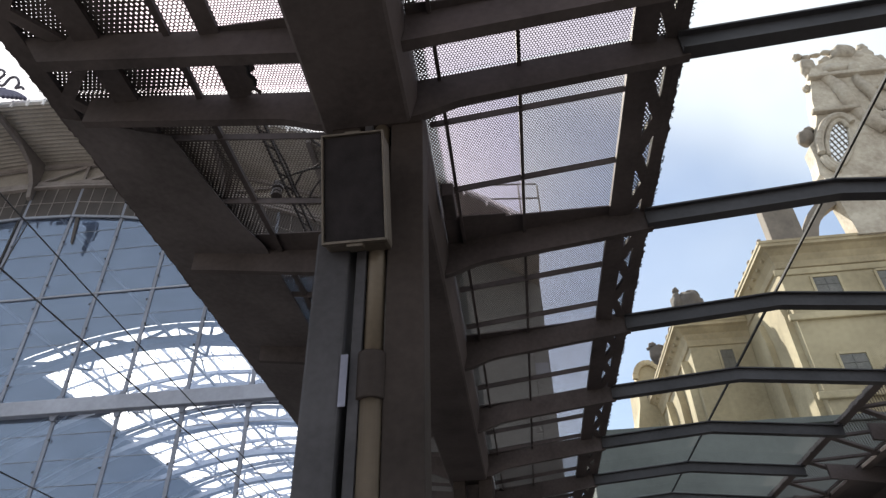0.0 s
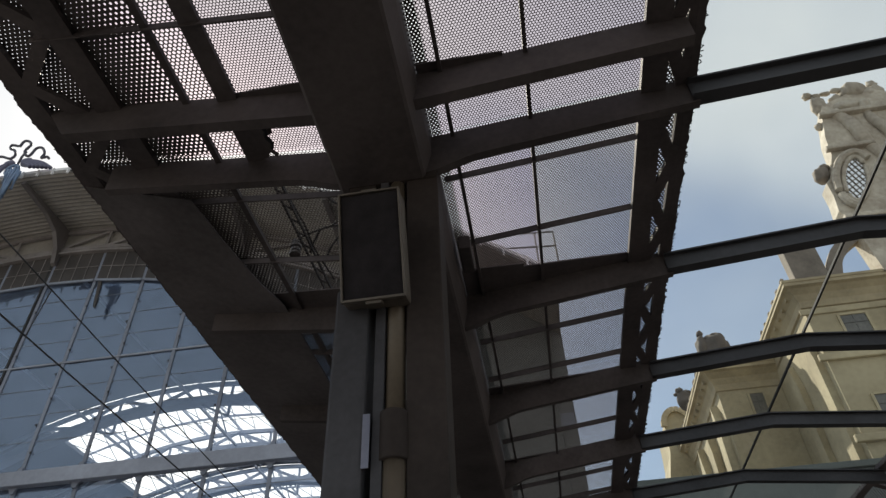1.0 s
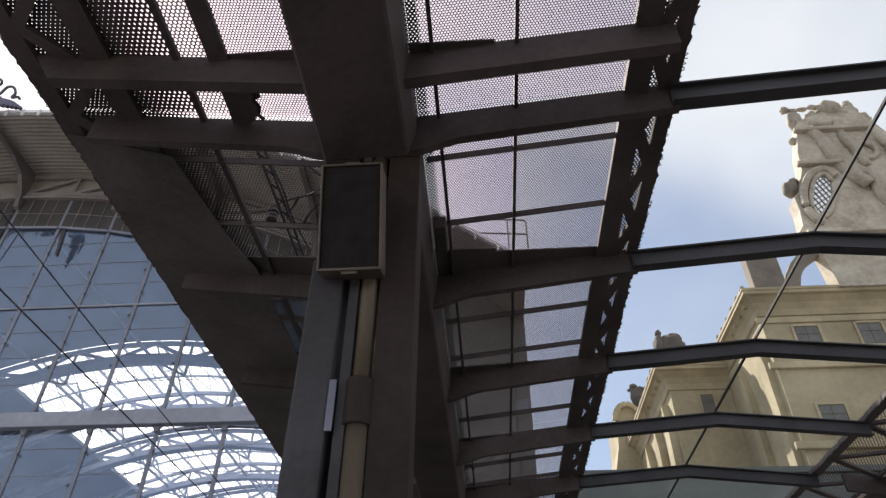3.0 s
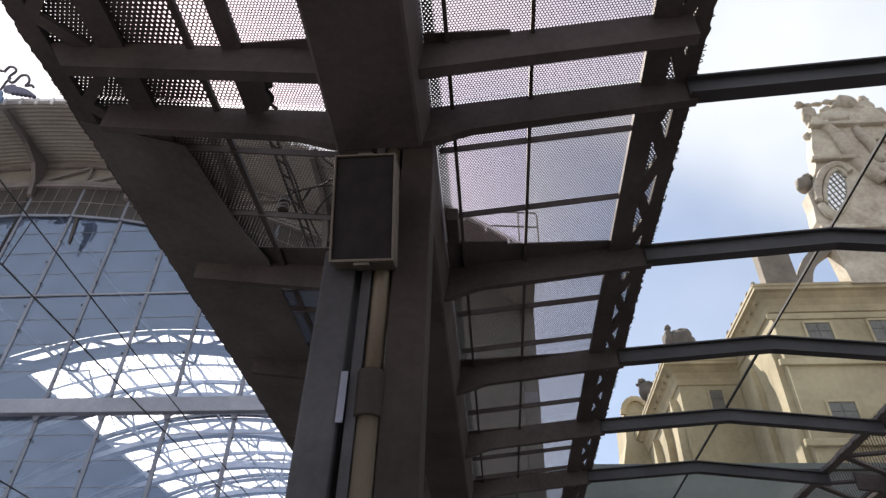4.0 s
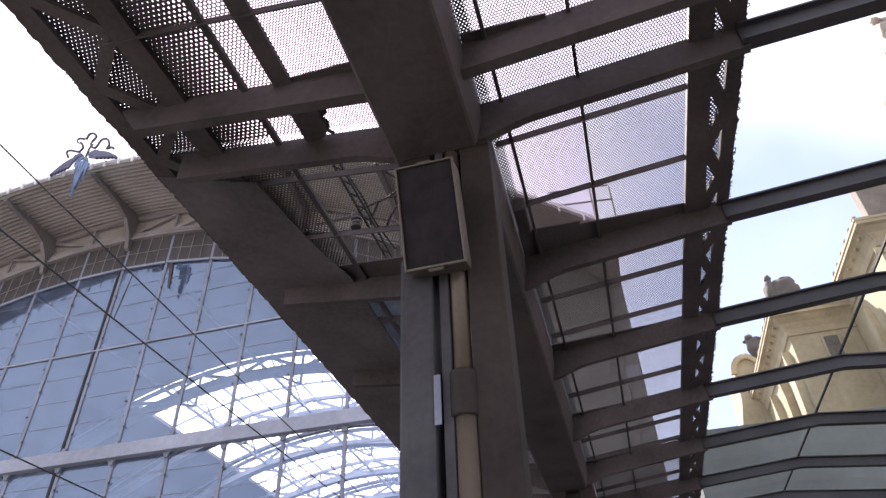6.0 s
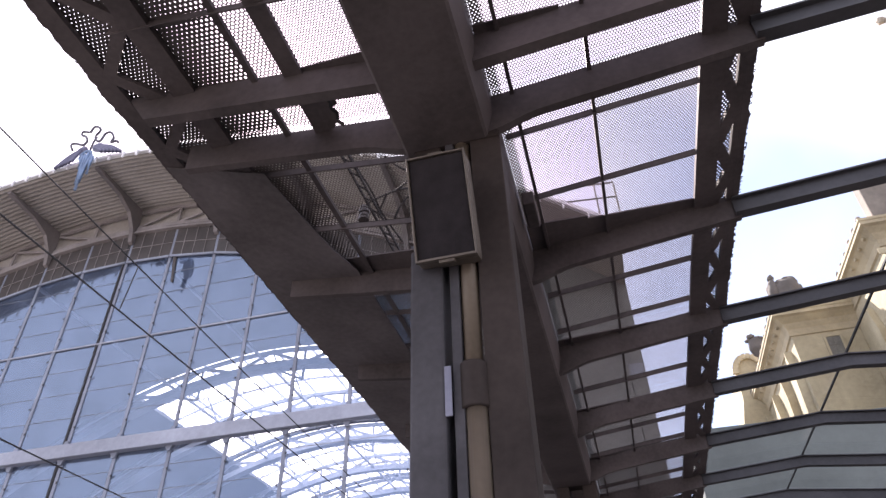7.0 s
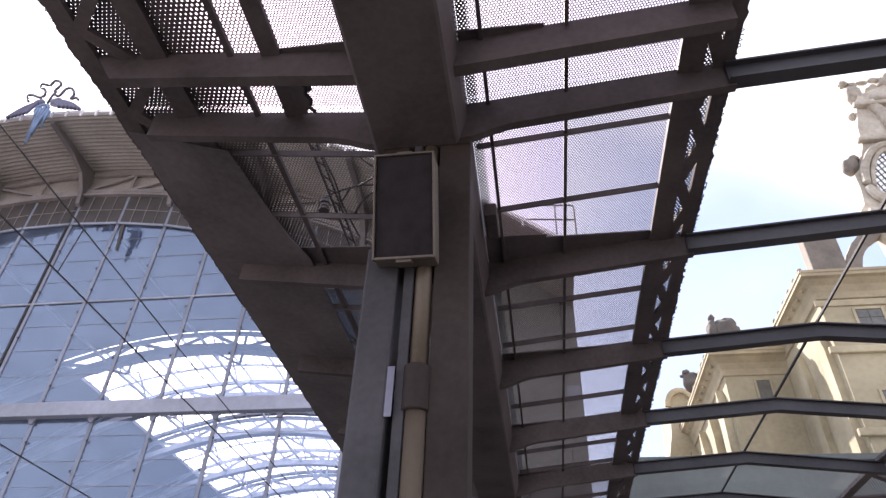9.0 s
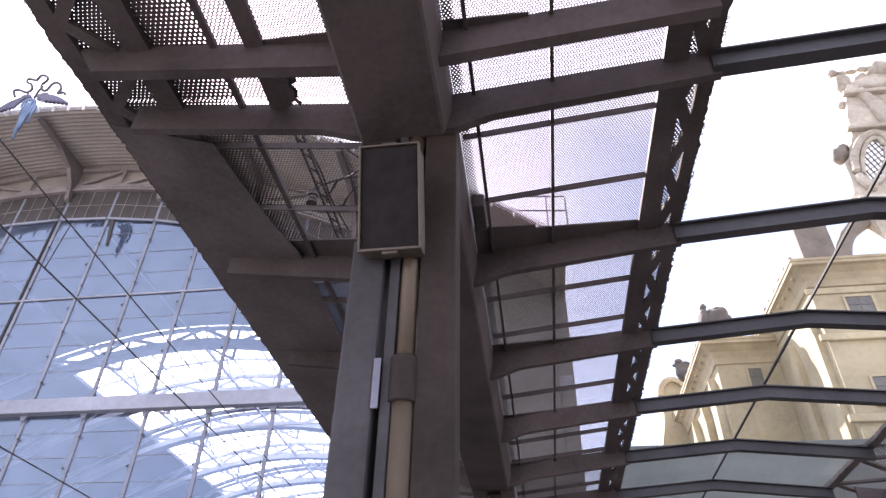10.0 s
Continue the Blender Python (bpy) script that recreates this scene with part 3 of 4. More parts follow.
def arc(b, x0, x1, y0, y1, off0, off1, n=40):
    """A curved slab that follows the vault between two offsets under it."""
    rows = []
    for k in range(n + 1):
        x = x0 + (x1 - x0) * k / n
        rows.append([b.verts.new((x, y, vz(x) + o)) for y, o in ((y0, off0), (y1, off0), (y1, off1), (y0, off1))])
    for p, q in zip(rows, rows[1:]):
        for r in range(4):
            b.faces.new((p[r], p[(r + 1) % 4], q[(r + 1) % 4], q[r]))
    b.faces.new(rows[0][::-1])
    b.faces.new(rows[-1])
    bmesh.ops.recalc_face_normals(b, faces=b.faces)


# corrugated soffit in front of the gable: waves across the overhang
b = bmesh.new()
nx, ny = 60, 96
grid = []
for i in range(nx + 1):
    x = XL + (XRH - XL) * i / nx
    col = []
    for j in range(ny + 1):
        y = Y0 + (YG - Y0) * j / ny
        col.append(b.verts.new((x, y, vz(x) + 0.035 * math.sin(j * 2 * math.pi / 6))))
    grid.append(col)
for p, q in zip(grid, grid[1:]):
    for j in range(ny):
        b.faces.new((p[j], q[j], q[j + 1], p[j + 1]))
add_hall("soffit", b, SOFFIT, "grey corrugated soffit")
b = bmesh.new()
arc(b, XL, XRH, Y0, YG + 0.1, 0.13, 0.06)
add_hall("roof_cover", b, SOFFIT)
b = bmesh.new()
arc(b, XL, XRH, Y0 - 0.10, Y0 + 0.02, 0.12, 0.02, 60)
add_hall("eave_gutter", b, HALLSTEEL)
for k in range(62):
    x = XL + 0.5 * (k + 0.5)
    b = bmesh.new()
    box(b, x - 0.025, x + 0.025, Y0 - 0.15, Y0 - 0.10, vz(x) - 0.16, vz(x) + 0.10)
    add_hall("gutter_bracket", b, HALLSTEEL)
# curved brackets carrying the overhang
BR = [-14.34 + 3.2 * k for k in range(-5, 5)]
for x in BR:
    b = bmesh.new()
    pts = [(Y0 + 0.1, -0.06), (YG - 0.05, -0.06), (YG - 0.05, -1.5), (YG - 0.16, -1.45), (YG - 0.28, -0.95), (YG - 0.6, -0.5), (YG - 1.2, -0.26), (Y0 + 0.1, -0.16)]
    prism(b, [(y, vz(x) + h) for y, h in pts], "x", x - 0.07, x + 0.07)
    add_hall("eave_bracket", b, BRACKET)
# arched head of the gable, with its lattice leaning outwards from the crown
for o0, o1, w in ((-0.82, -0.95, 0.10), (-1.02, -1.10, 0.16), (-0.08, -0.2, 0.10)):
    b = bmesh.new()
    arc(b, XL, XRH, YG - w, YG, o0, o1, 60)
    add_hall("arch_chord", b, ARCHPAINT)
for k in range(-9, 10):
    x = -14.34 + 1.6 * k
    if not XL + 1.8 < x < XRH - 1.8:
        continue
    b = bmesh.new()
    bar(b, (x, YG - 0.06, vz(x) - 0.2), (x, YG - 0.06, vz(x) - 0.82), 0.09, 0.05, (0, 1, 0))
    add_hall("lattice_post", b, ARCHPAINT)
    b = bmesh.new()
    x2 = x + (1.6 if k >= 0 else -1.6)
    bar(b, (x, YG - 0.06, vz(x) - 0.84), (x2, YG - 0.06, vz(x2) - 0.2), 0.09, 0.05, (0, 1, 0))
    add_hall("lattice_diagonal", b, ARCHPAINT)
b = bmesh.new()
arc(b, XL, XRH, YG + 0.05, YG + 0.08, -0.05, -1.1, 60)
add_hall("tympanum", b, SOFFIT)

# fanlights under the arch, glazing, mullions and transoms
MX = [-14.32 + 1.617 * k for k in range(-9, 10)]
ROWS_Z = [5.0, 5.95, 6.57, 7.18, 7.8, 8.45, 9.5, 10.27, 11.03, 11.8, 12.55, 13.3, 14.05, 14.8, 15.6]
lugs = bmesh.new()
for x in MX:
    if not XL < x < XRH:
        continue
    b = bmesh.new()
    box(b, x - 0.048, x + 0.048, YG - 0.022, YG + 0.02, 5.0, vz(x) - 1.1, 0.008)
    add_hall("mullion", b, MULLION)
    for s in (-1, 1):
        b = bmesh.new()
        z = 8.45 + s * 0.185
        prism(b, [(x - 0.15, z), (x + 0.15, z), (x + 0.075, z + s * 0.05), (x + 0.05, z + s * 0.14), (x - 0.05, z + s * 0.14), (x - 0.075, z + s * 0.05)], "y", YG - 0.085, YG - 0.03)
        add_hall("gusset", b, MULLION)
    # little fixing lugs along each mullion
    z, flip = 5.4, 1
    while z < vz(x) - 2.6:
        flip = -flip
        for s in (flip,):
            box(lugs, x + s * 0.07 - 0.016, x + s * 0.07 + 0.016, YG - 0.06, YG - 0.03, z - 0.028, z + 0.028)
        z += 0.755
tagged(add_hall("fixing_lug", lugs, DARKSTEEL), "small dark fixing lugs along the gable mullions", kind="stuff")
for z, h, d in ((11.8, 0.055, 0.04), (8.45, 0.37, 0.22), (5.0, 0.4, 0.2)):
    b = bmesh.new()
    half = math.sqrt((VZ - 2.3 - z) / VK) if z < VZ - 2.3 else 0
    box(b, max(XL, VX - half), min(XRH, VX + half), YG - d, YG + 0.0, z - h / 2, z + h / 2, min(0.02, h / 4))
    add_hall("transom", b, FASCIA)
for z in ROWS_Z[1:]:
    if z in (8.45, 11.8) or z > VZ - 2.4:
        continue
    half = math.sqrt((VZ - 2.3 - z) / VK)
    b = bmesh.new()
    box(b, max(XL, VX - half), min(XRH, VX + half), YG - 0.001, YG + 0.012, z - 0.006, z + 0.006)
    add_hall("pane_joint", b, JOINT)
for xa, xb in zip(MX, MX[1:]):
    if xa < XL or xb > XRH:
        continue
    # brown fanlight with a grid of bars
    b = bmesh.new()
    prism(b, [(xa + 0.05, vz(xa) - 1.10), (xb - 0.05, vz(xb) - 1.10), (xb - 0.05, vz(xb) - 2.21), (xa + 0.05, vz(xa) - 2.21)], "y", YG - 0.03, YG - 0.01)
    fan = add_hall("fanlight", b, BROWNGLASS, "brown dusty fanlight")
    for q in range(1, 4):
        x = xa + (xb - xa) * q / 4
        b = bmesh.new()
        bar(b, (x, YG - 0.045, vz(x) - 1.10), (x, YG - 0.045, vz(x) - 2.21), 0.016, 0.02, (0, 1, 0))
        part("glazing_bar", b, ARCHPAINT, fan)
    for h in (-1.66,):
        b = bmesh.new()
        bar(b, (xa + 0.05, YG - 0.045, vz(xa) + h), (xb - 0.05, YG - 0.045, vz(xb) + h), 0.016, 0.02, (0, 1, 0))
        part("glazing_bar", b, ARCHPAINT, fan)
    b = bmesh.new()
    bar(b, (xa + 0.02, YG - 0.06, vz(xa) - 2.23), (xb - 0.02, YG - 0.06, vz(xb) - 2.23), 0.07, 0.05, (0, 1, 0))
    add_hall("fanlight_sill", b, TRUSS)
    for za, zb in zip(ROWS_Z, ROWS_Z[1:]):
        ta, tb = min(zb - 0.01, vz(xa) - 2.23), min(zb - 0.01, vz(xb) - 2.23)
        if max(ta, tb) < za + 0.1:
            continue
        ta, tb = max(ta, za + 0.05), max(tb, za + 0.05)
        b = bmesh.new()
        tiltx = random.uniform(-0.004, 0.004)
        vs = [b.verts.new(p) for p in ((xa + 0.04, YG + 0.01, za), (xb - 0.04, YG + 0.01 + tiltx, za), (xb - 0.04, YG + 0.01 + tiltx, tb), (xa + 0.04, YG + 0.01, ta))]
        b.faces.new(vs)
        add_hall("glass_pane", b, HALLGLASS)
# a dark joint beside one mullion and a hanging brown strip
b = bmesh.new()
box(b, -14.465, -14.40, YG - 0.035, YG - 0.01, 8.72, 15.6)
box(b, -14.465, -14.40, YG - 0.035, YG - 0.01, 5.2, 8.18)
add_hall("movement_joint", b, CABLE)
b = bmesh.new()
prism(b, [(-12.64, 15.05), (-12.50, 15.05), (-12.38, 13.95), (-12.36, 13.62), (-12.43, 13.66), (-12.47, 13.95)], "y", YG - 0.028, YG - 0.006)
add_hall("hanging_strip", b, BROWNGLASS)

# vault: boarded shell with rooflight bays
SKX = 6.95


def vault_strip(x0, x1, y0, y1, n):
    b = bmesh.new()
    arc(b, x0, x1, y0, y1, 0.2, 0.0, n)
    add_hall("vault_boarding", b, VAULT, "", False)


BAYS = [(24.5 + 9.1 * k, 33.3 + 9.1 * k) for k in range(6)]
vault_strip(XL, XRH, YG + 0.1, BAYS[0][0], 40)
for k, (a, c) in enumerate(BAYS):
    nxt = BAYS[k + 1][0] if k + 1 < len(BAYS) else Y1
    vault_strip(XL, VX - SKX, a, c, 12)
    vault_strip(VX + SKX, XRH, a, c, 12)
    vault_strip(XL, XRH, c, nxt, 40)
    # milky panes between the rooflight bars
    for q in range(8):
        xa, xb = VX - SKX + 2 * SKX * q / 8, VX - SKX + 2 * SKX * (q + 1) / 8
        b = bmesh.new()
        b.faces.new([b.verts.new(p) for p in ((xa, a, vz(xa) + 0.15), (xb, a, vz(xb) + 0.15), (xb, c, vz(xb) + 0.15), (xa, c, vz(xa) + 0.15))])
        add_hall("rooflight_pane", b, SKYLIGHT, "milky glass rooflight pane")
    # rooflight bars
    for q in range(1, 8):
        x = VX - SKX + 2 * SKX * q / 8
        b = bmesh.new()
        bar(b, (x, a, vz(x) + 0.08), (x, c, vz(x) + 0.08), 0.05, 0.12)
        add_hall("rooflight_bar", b, TRUSS)
    for y in (a + 0.30, a + 3.3, a + 6.4):
        b = bmesh.new()
        arc(b, VX - SKX, VX + SKX, y, y + 0.06, 0.1, 0.0, 24)
        add_hall("rooflight_purlin", b, TRUSS)
    # thin wind bracing across the panels
    for q in range(16):
        x, x2 = VX - SKX + 2 * SKX * q / 16, VX - SKX + 2 * SKX * (q + 1) / 16
        b = bmesh.new()
        for ya, yb in ((a + 1.2, a + 4.6), (a + 5.4, c)):
            bar(b, (x, ya, vz(x) - 0.05), (x2, yb, vz(x2) - 0.05), 0.03, 0.03)
            bar(b, (x2, ya, vz(x2) - 0.05), (x, yb, vz(x) - 0.05), 0.03, 0.03)
        add_hall("wind_brace", b, TRUSS)
    # trussed arches under each bay
    for y, dep, w in ((a + 0.1, 0.75, 0.26), (a + 4.8, 0.75, 0.2)):
        b = bmesh.new()
        arc(b, XL, XRH, y - 0.08, y + 0.08, -0.02, -0.20, 40)
        arc(b, XL, XRH, y - w, y + w, -dep, -dep - 0.30, 40)
        n = 18
        for q in range(n):
            xa, xb = XL + (XRH - XL) * q / n, XL + (XRH - XL) * (q + 1) / n
            if abs(xa - VX) > 9:
                continue
            za, zb = (0.1, dep + 0.05) if q % 2 else (dep + 0.05, 0.1)
            bar(b, (xa, y, vz(xa) - za), (xb, y, vz(xb) - zb), 0.15, 0.08, (0, 1, 0))
            if q % 3 == 0:
                bar(b, (xb, y, vz(xb) - 0.1), (xb, y, vz(xb) - dep - 0.9), 0.12, 0.05, (0, 1, 0))
                bar(b, (xb, y, vz(xb) - dep - 0.9), (xa, y, vz(xa) - dep - 0.1), 0.09, 0.05, (0, 1, 0))
        add_hall("trussed_arch", b, TRUSS)
# ring-shaped long girders with diagonals
for x in (VX - 4.6, VX, VX + 4.6):
    b = bmesh.new()
    bar(b, (x, YG + 0.3, vz(x) - 0.85), (x, 80, vz(x) - 0.85), 0.10, 0.10)
    y, f = 24.6, 1
    while y < 78:
        bar(b, (x, y, vz(x) - (0.1 if f else 0.85)), (x, y + 1.15, vz(x) - (0.85 if f else 0.1)), 0.06, 0.05)
        y, f = y + 1.15, 1 - f
    add_hall("long_girder", b, TRUSS)
# side and end walls of the hall
b = bmesh.new()
box(b, XL - 0.4, XL, YG, Y1, -0.75, vz(XL) + 0.2)
add_hall("side_wall", b, VAULT)
b = bmesh.new()
box(b, XRH - 0.32, XRH + 0.01, YG - 0.2, Y1, 5.2, vz(XRH) + 0.1)
add_hall("side_fascia", b, CLAD)
b = bmesh.new()
prism(b, [(-3.30, 5.0), (XRH - 0.33, 5.0)] + [(x, vz(x) - 0.02) for x in (XRH - 0.33, -0.5, -1.6, -2.4, -3.30)], "y", YG - 0.24, YG - 0.17)
add_hall("blank_end_panel", b, CLAD, "plain grey cladding panel")
b = bmesh.new()
box(b, XL, XRH, Y1, Y1 + 0.4, -0.75, 17.2)
add_hall("end_wall", b, VAULT)

# guard rail on the haunch of the roof
rail = empty("roof_guard_rail", "thin grey steel guard rail on the hall eave", "railing", at=(0.5, Y0, 10.9))
rinv = Matrix.Translation((-0.5, -Y0, -10.9))
for name, a, c in (("top_rail", (-0.32, Y0, 12.18), (1.05, Y0, 12.05)), ("middle_rail", (-0.32, Y0, 11.75), (1.05, Y0, 11.62)), ("post", (0.62, Y0, 10.9), (0.62, Y0, 12.1)), ("post", (1.05, Y0, 10.7), (1.05, Y0, 12.0))):
    b = bmesh.new()
    tube(b, [a, c], 0.02, 6)
    ob = part(name, b, BRACKET, rail)
    ob.matrix_parent_inverse = rinv

# winged wheel on the ridge
orn = empty("winged_wheel_ornament", "blue winged wheel with curling dark iron ribbons on the hall ridge", "ornament", at=(VX, Y0, VZ + 0.2))
oinv = Matrix.Translation((-VX, -Y0, -VZ - 0.2))


def add_orn(name, b, mat, lab="", smooth=True):
    ob = part(name, b, mat, orn, lab, smooth)
    ob.matrix_parent_inverse = oinv
    return ob


def smooth_path(pts, n=6):
    """Catmull-Rom through a few points."""
    out = []
    p = [pts[0]] + list(pts) + [pts[-1]]
    for i in range(1, len(p) - 2):
        for q in range(n):
            t = q / n
            out.append(tuple(0.5 * (2 * p[i][k] + (p[i + 1][k] - p[i - 1][k]) * t + (2 * p[i - 1][k] - 5 * p[i][k] + 4 * p[i + 1][k] - p[i + 2][k]) * t * t + (3 * p[i][k] - p[i - 1][k] - 3 * p[i + 1][k] + p[i + 2][k]) * t ** 3) for k in range(2)))
    return out + [tuple(pts[-1])]


OY = Y0 - 0.2
# each wing: a shoulder with feathers that sweep out and down
for side, root, tips in ((-1, (-14.80, 17.52), [(-15.66 + 0.13 * k, 16.86 + 0.015 * k) for k in range(6)]), (1, (-14.30, 17.52), [(-13.30 - 0.13 * k, 16.98 + 0.02 * k) for k in range(6)])):
    b = bmesh.new()
    lump(b, (root[0] + side * 0.04, OY, root[1] - 0.06), 0.20, 2.0 + side, 1.0, 0.6, 0.9, 0.2, 2)
    wing = add_orn("wing", b, ORNVIOLET, "dark violet-blue wing")
    for k, (tx, tz) in enumerate(tips):
        mx, mz = root[0] + (tx - root[0]) * 0.55, root[1] + (tz - root[1]) * 0.38 - 0.03 * k
        b = bmesh.new()
        tube(b, [(x, OY - 0.03 - 0.015 * k, z) for x, z in smooth_path(((root[0], root[1] - 0.04 * k), (mx, mz), (tx, tz)))], 0.062, 6)
        part("feather", b, ORNVIOLET, wing, "", True)
b = bmesh.new()
tube(b, [(-14.50 + 0.21 * math.cos(k * math.pi / 10), OY - 0.12, 17.02 + 0.21 * math.sin(k * math.pi / 10)) for k in range(21)], 0.045, 8)
for k in range(6):
    tube(b, [(-14.50, OY - 0.12, 17.02), (-14.50 + 0.2 * math.cos(k * math.pi / 3), OY - 0.12, 17.02 + 0.2 * math.sin(k * math.pi / 3))], 0.022, 6)
add_orn("wheel", b, ORNBLUE)
for x0, z0, x1, z1 in ((-14.36, 17.05, -14.31, 15.48), (-14.24, 16.95, -14.30, 15.80), (-14.14, 16.85, -14.12, 16.10), (-14.46, 17.0, -14.38, 15.75), (-14.56, 17.0, -14.50, 16.40)):
    b = bmesh.new()
    tube(b, [(x0, OY - 0.16, z0), ((x0 + x1) / 2 + 0.02, OY - 0.20, (z0 + z1) / 2), (x1, OY - 0.17, z1)], 0.045, 8)
    add_orn("tail_feather", b, ORNBLUE, "pale blue hanging feather")
for path in (((-15.29, 17.62), (-15.44, 17.91), (-15.28, 17.93), (-14.95, 17.77), (-14.84, 17.91), (-14.97, 18.16), (-15.15, 18.28), (-15.17, 18.45), (-14.93, 18.36)), ((-14.85, 18.32), (-14.79, 18.55), (-14.61, 18.51), (-14.47, 18.31), (-14.57, 18.06), (-14.45, 17.82), (-14.30, 17.78), (-14.20, 18.08), (-13.99, 18.06), (-13.81, 17.77), (-13.84, 17.57), (-13.66, 17.58), (-13.56, 17.48))):
    b = bmesh.new()
    tube(b, [(x, OY, z) for x, z in smooth_path(path)], 0.042, 8)
    add_orn("ribbon", b, ORNDARK)
b = bmesh.new()
tube(b, [(-14.57, OY, 17.3), (-14.56, OY, 17.8), (-14.50, OY, 18.0)], 0.035, 8)
tube(b, [(-14.86, OY, 17.45), (-14.88, OY, 17.7), (-14.90, OY, 17.85)], 0.03, 8)
add_orn("ribbon_stem", b, ORNDARK)

hall.location.x += 0.12
orn.location.x += 0.14

# ---------------------------------------------------------------- ochre station building beyond the glass roof
bld = empty("station_building", "ochre stucco station building with deep eaves, stone tower and statues", "building", at=(17, 38, 0))
binv = Matrix.Translation((-17, -38, 0))


def add_b(name, b, mat, lab="", smooth=False):
    ob = part(name, b, mat, bld, lab, smooth)
    ob.matrix_parent_inverse = binv
    return ob


def block(x0, x1, y0, y1, z1, mat=STUCCO, name="wall"):
    b = bmesh.new()
    box(b, x0, x1, y0, y1, -0.75, z1, 0.05)
    return add_b(name, b, mat)


def eave(x0, x1, y0, y1, z, out, up=0.0):
    """A coved stone cornice that runs round three sides of a block."""
    b = bmesh.new()
    prof = [(0.0, -1.5), (0.12, -1.45), (0.15, -1.0), (0.35, -0.6), (0.75 * out, -0.28), (out, -0.2), (out, 0.0), (out + 0.06, 0.05), (out + 0.06, 0.22), (0.0, 0.3)]
    path = [(x1, y0, 0, -1), (x0, y0, -1, -1), (x0, y1, -1, 0)]
    rings = []
    for px, py, sx, sy in path:
        rings.append([b.verts.new((px + sx * o, py + sy * o, z + h)) for o, h in prof])
    for p, q in zip(rings, rings[1:]):
        for k in range(len(prof) - 1):
            b.faces.new((p[k], p[k + 1], q[k + 1], q[k]))
    bmesh.ops.recalc_face_normals(b, faces=b.faces)
    add_b("cornice", b, CORNICE)
    # small antefixes along the top edge
    y, k = y0 - out + 0.2, 0
    while y < min(y1, y0 + 20):
        b = bmesh.new()
        lump(b, (x0 - out + 0.10, y, z + 0.30), 0.24, z + k * 1.3, 0.8, 0.8, 1.0 + 0.3 * (k % 3), 0.3, 1)
        add_b("antefix", b, STONE)
        y, k = y + 1.25, k + 1
    # corbels under the edge
    y = y0 + 0.3
    while y < min(y1, y0 + 16):
        b = bmesh.new()
        box(b, x0 - out * 0.7, x0 - 0.1, y, y + 0.3, z - 0.52, z - 0.25, 0.06)
        add_b("corbel", b, CORNICE)
        y += 1.1


def window(x, y, z, w, h):
    b = bmesh.new()
    box(b, x - w / 2, x + w / 2, y - 0.05, y + 0.02, z, z + h)
    win = add_b("window", b, WINDARK, "dark window pane")
    b = bmesh.new()
    for a, c, e, g in ((x - w / 2 - 0.16, x - w / 2, z - 0.1, z + h + 0.1), (x + w / 2, x + w / 2 + 0.16, z - 0.1, z + h + 0.1), (x - w / 2, x + w / 2, z + h, z + h + 0.16)):
        box(b, a, c, y - 0.12, y + 0.02, e, g, 0.02)
    box(b, x - w / 2 - 0.3, x + w / 2 + 0.3, y - 0.25, y + 0.02, z - 0.28, z - 0.1, 0.03)
    part("frame", b, STUCCO, win).matrix_parent_inverse = Matrix.Identity(4)
    b = bmesh.new()
    box(b, x - 0.03, x + 0.03, y - 0.08, y - 0.04, z, z + h)
    box(b, x - w / 2, x + w / 2, y - 0.08, y - 0.04, z + h * 0.62, z + h * 0.62 + 0.06)
    part("sash", b, WINDARK, win).matrix_parent_inverse = Matrix.Identity(4)


block(17.7, 60, 38, 75, 27.2)
eave(17.7, 60, 38, 75, 27.2, 0.9)
block(13.3, 17.7, 46, 75, 26.2)
eave(13.3, 17.7, 46, 75, 26.2, 1.0)
for x, z in ((20.3, 23.4), (24.2, 23.5), (28.2, 23.5), (20.0, 18.0), (24.2, 18.0), (28.2, 18.0), (32.2, 23.5), (32.2, 18.0)):
    window(x, 38, z, 1.5, 1.5)
window(15.8, 46, 22.6, 0.9, 1.7)
for z, o in ((21.9, 0.25), (16.8, 0.3), (25.2, 0.12)):
    b = bmesh.new()
    box(b, 17.5 - o, 60, 38 - o, 38.02, z, z + 0.45, 0.08)
    add_b("string_course", b, STUCCO)
for y in (46.6, 50.2, 54.0, 58.0):
    b = bmesh.new()
    prism(b, [(y, 4.0), (y + 1.2, 4.0), (y + 1.2, 22.0), (y + 0.6, 24.2), (y, 22.0)], "x", 12.75, 13.32)
    add_b("buttress", b, STUCCO)
for y in (38.6, 42.4):
    b = bmesh.new()
    prism(b, [(y, 4.0), (y + 1.0, 4.0), (y + 1.0, 22.6), (y + 0.5, 24.4), (y, 22.6)], "x", 17.3, 17.72)
    add_b("buttress", b, STUCCO)
# low annex in front, below the main walls
b = bmesh.new()
box(b, 3.5, 60, 32, 37, -0.75, 13.3, 0.06)
add_b("annex_wall", b, ANNEX, "low grey-green rendered annex")
b = bmesh.new()
box(b, 3.3, 60, 31.8, 37, 13.3, 13.6, 0.04)
add_b("annex_parapet", b, ANNEX)
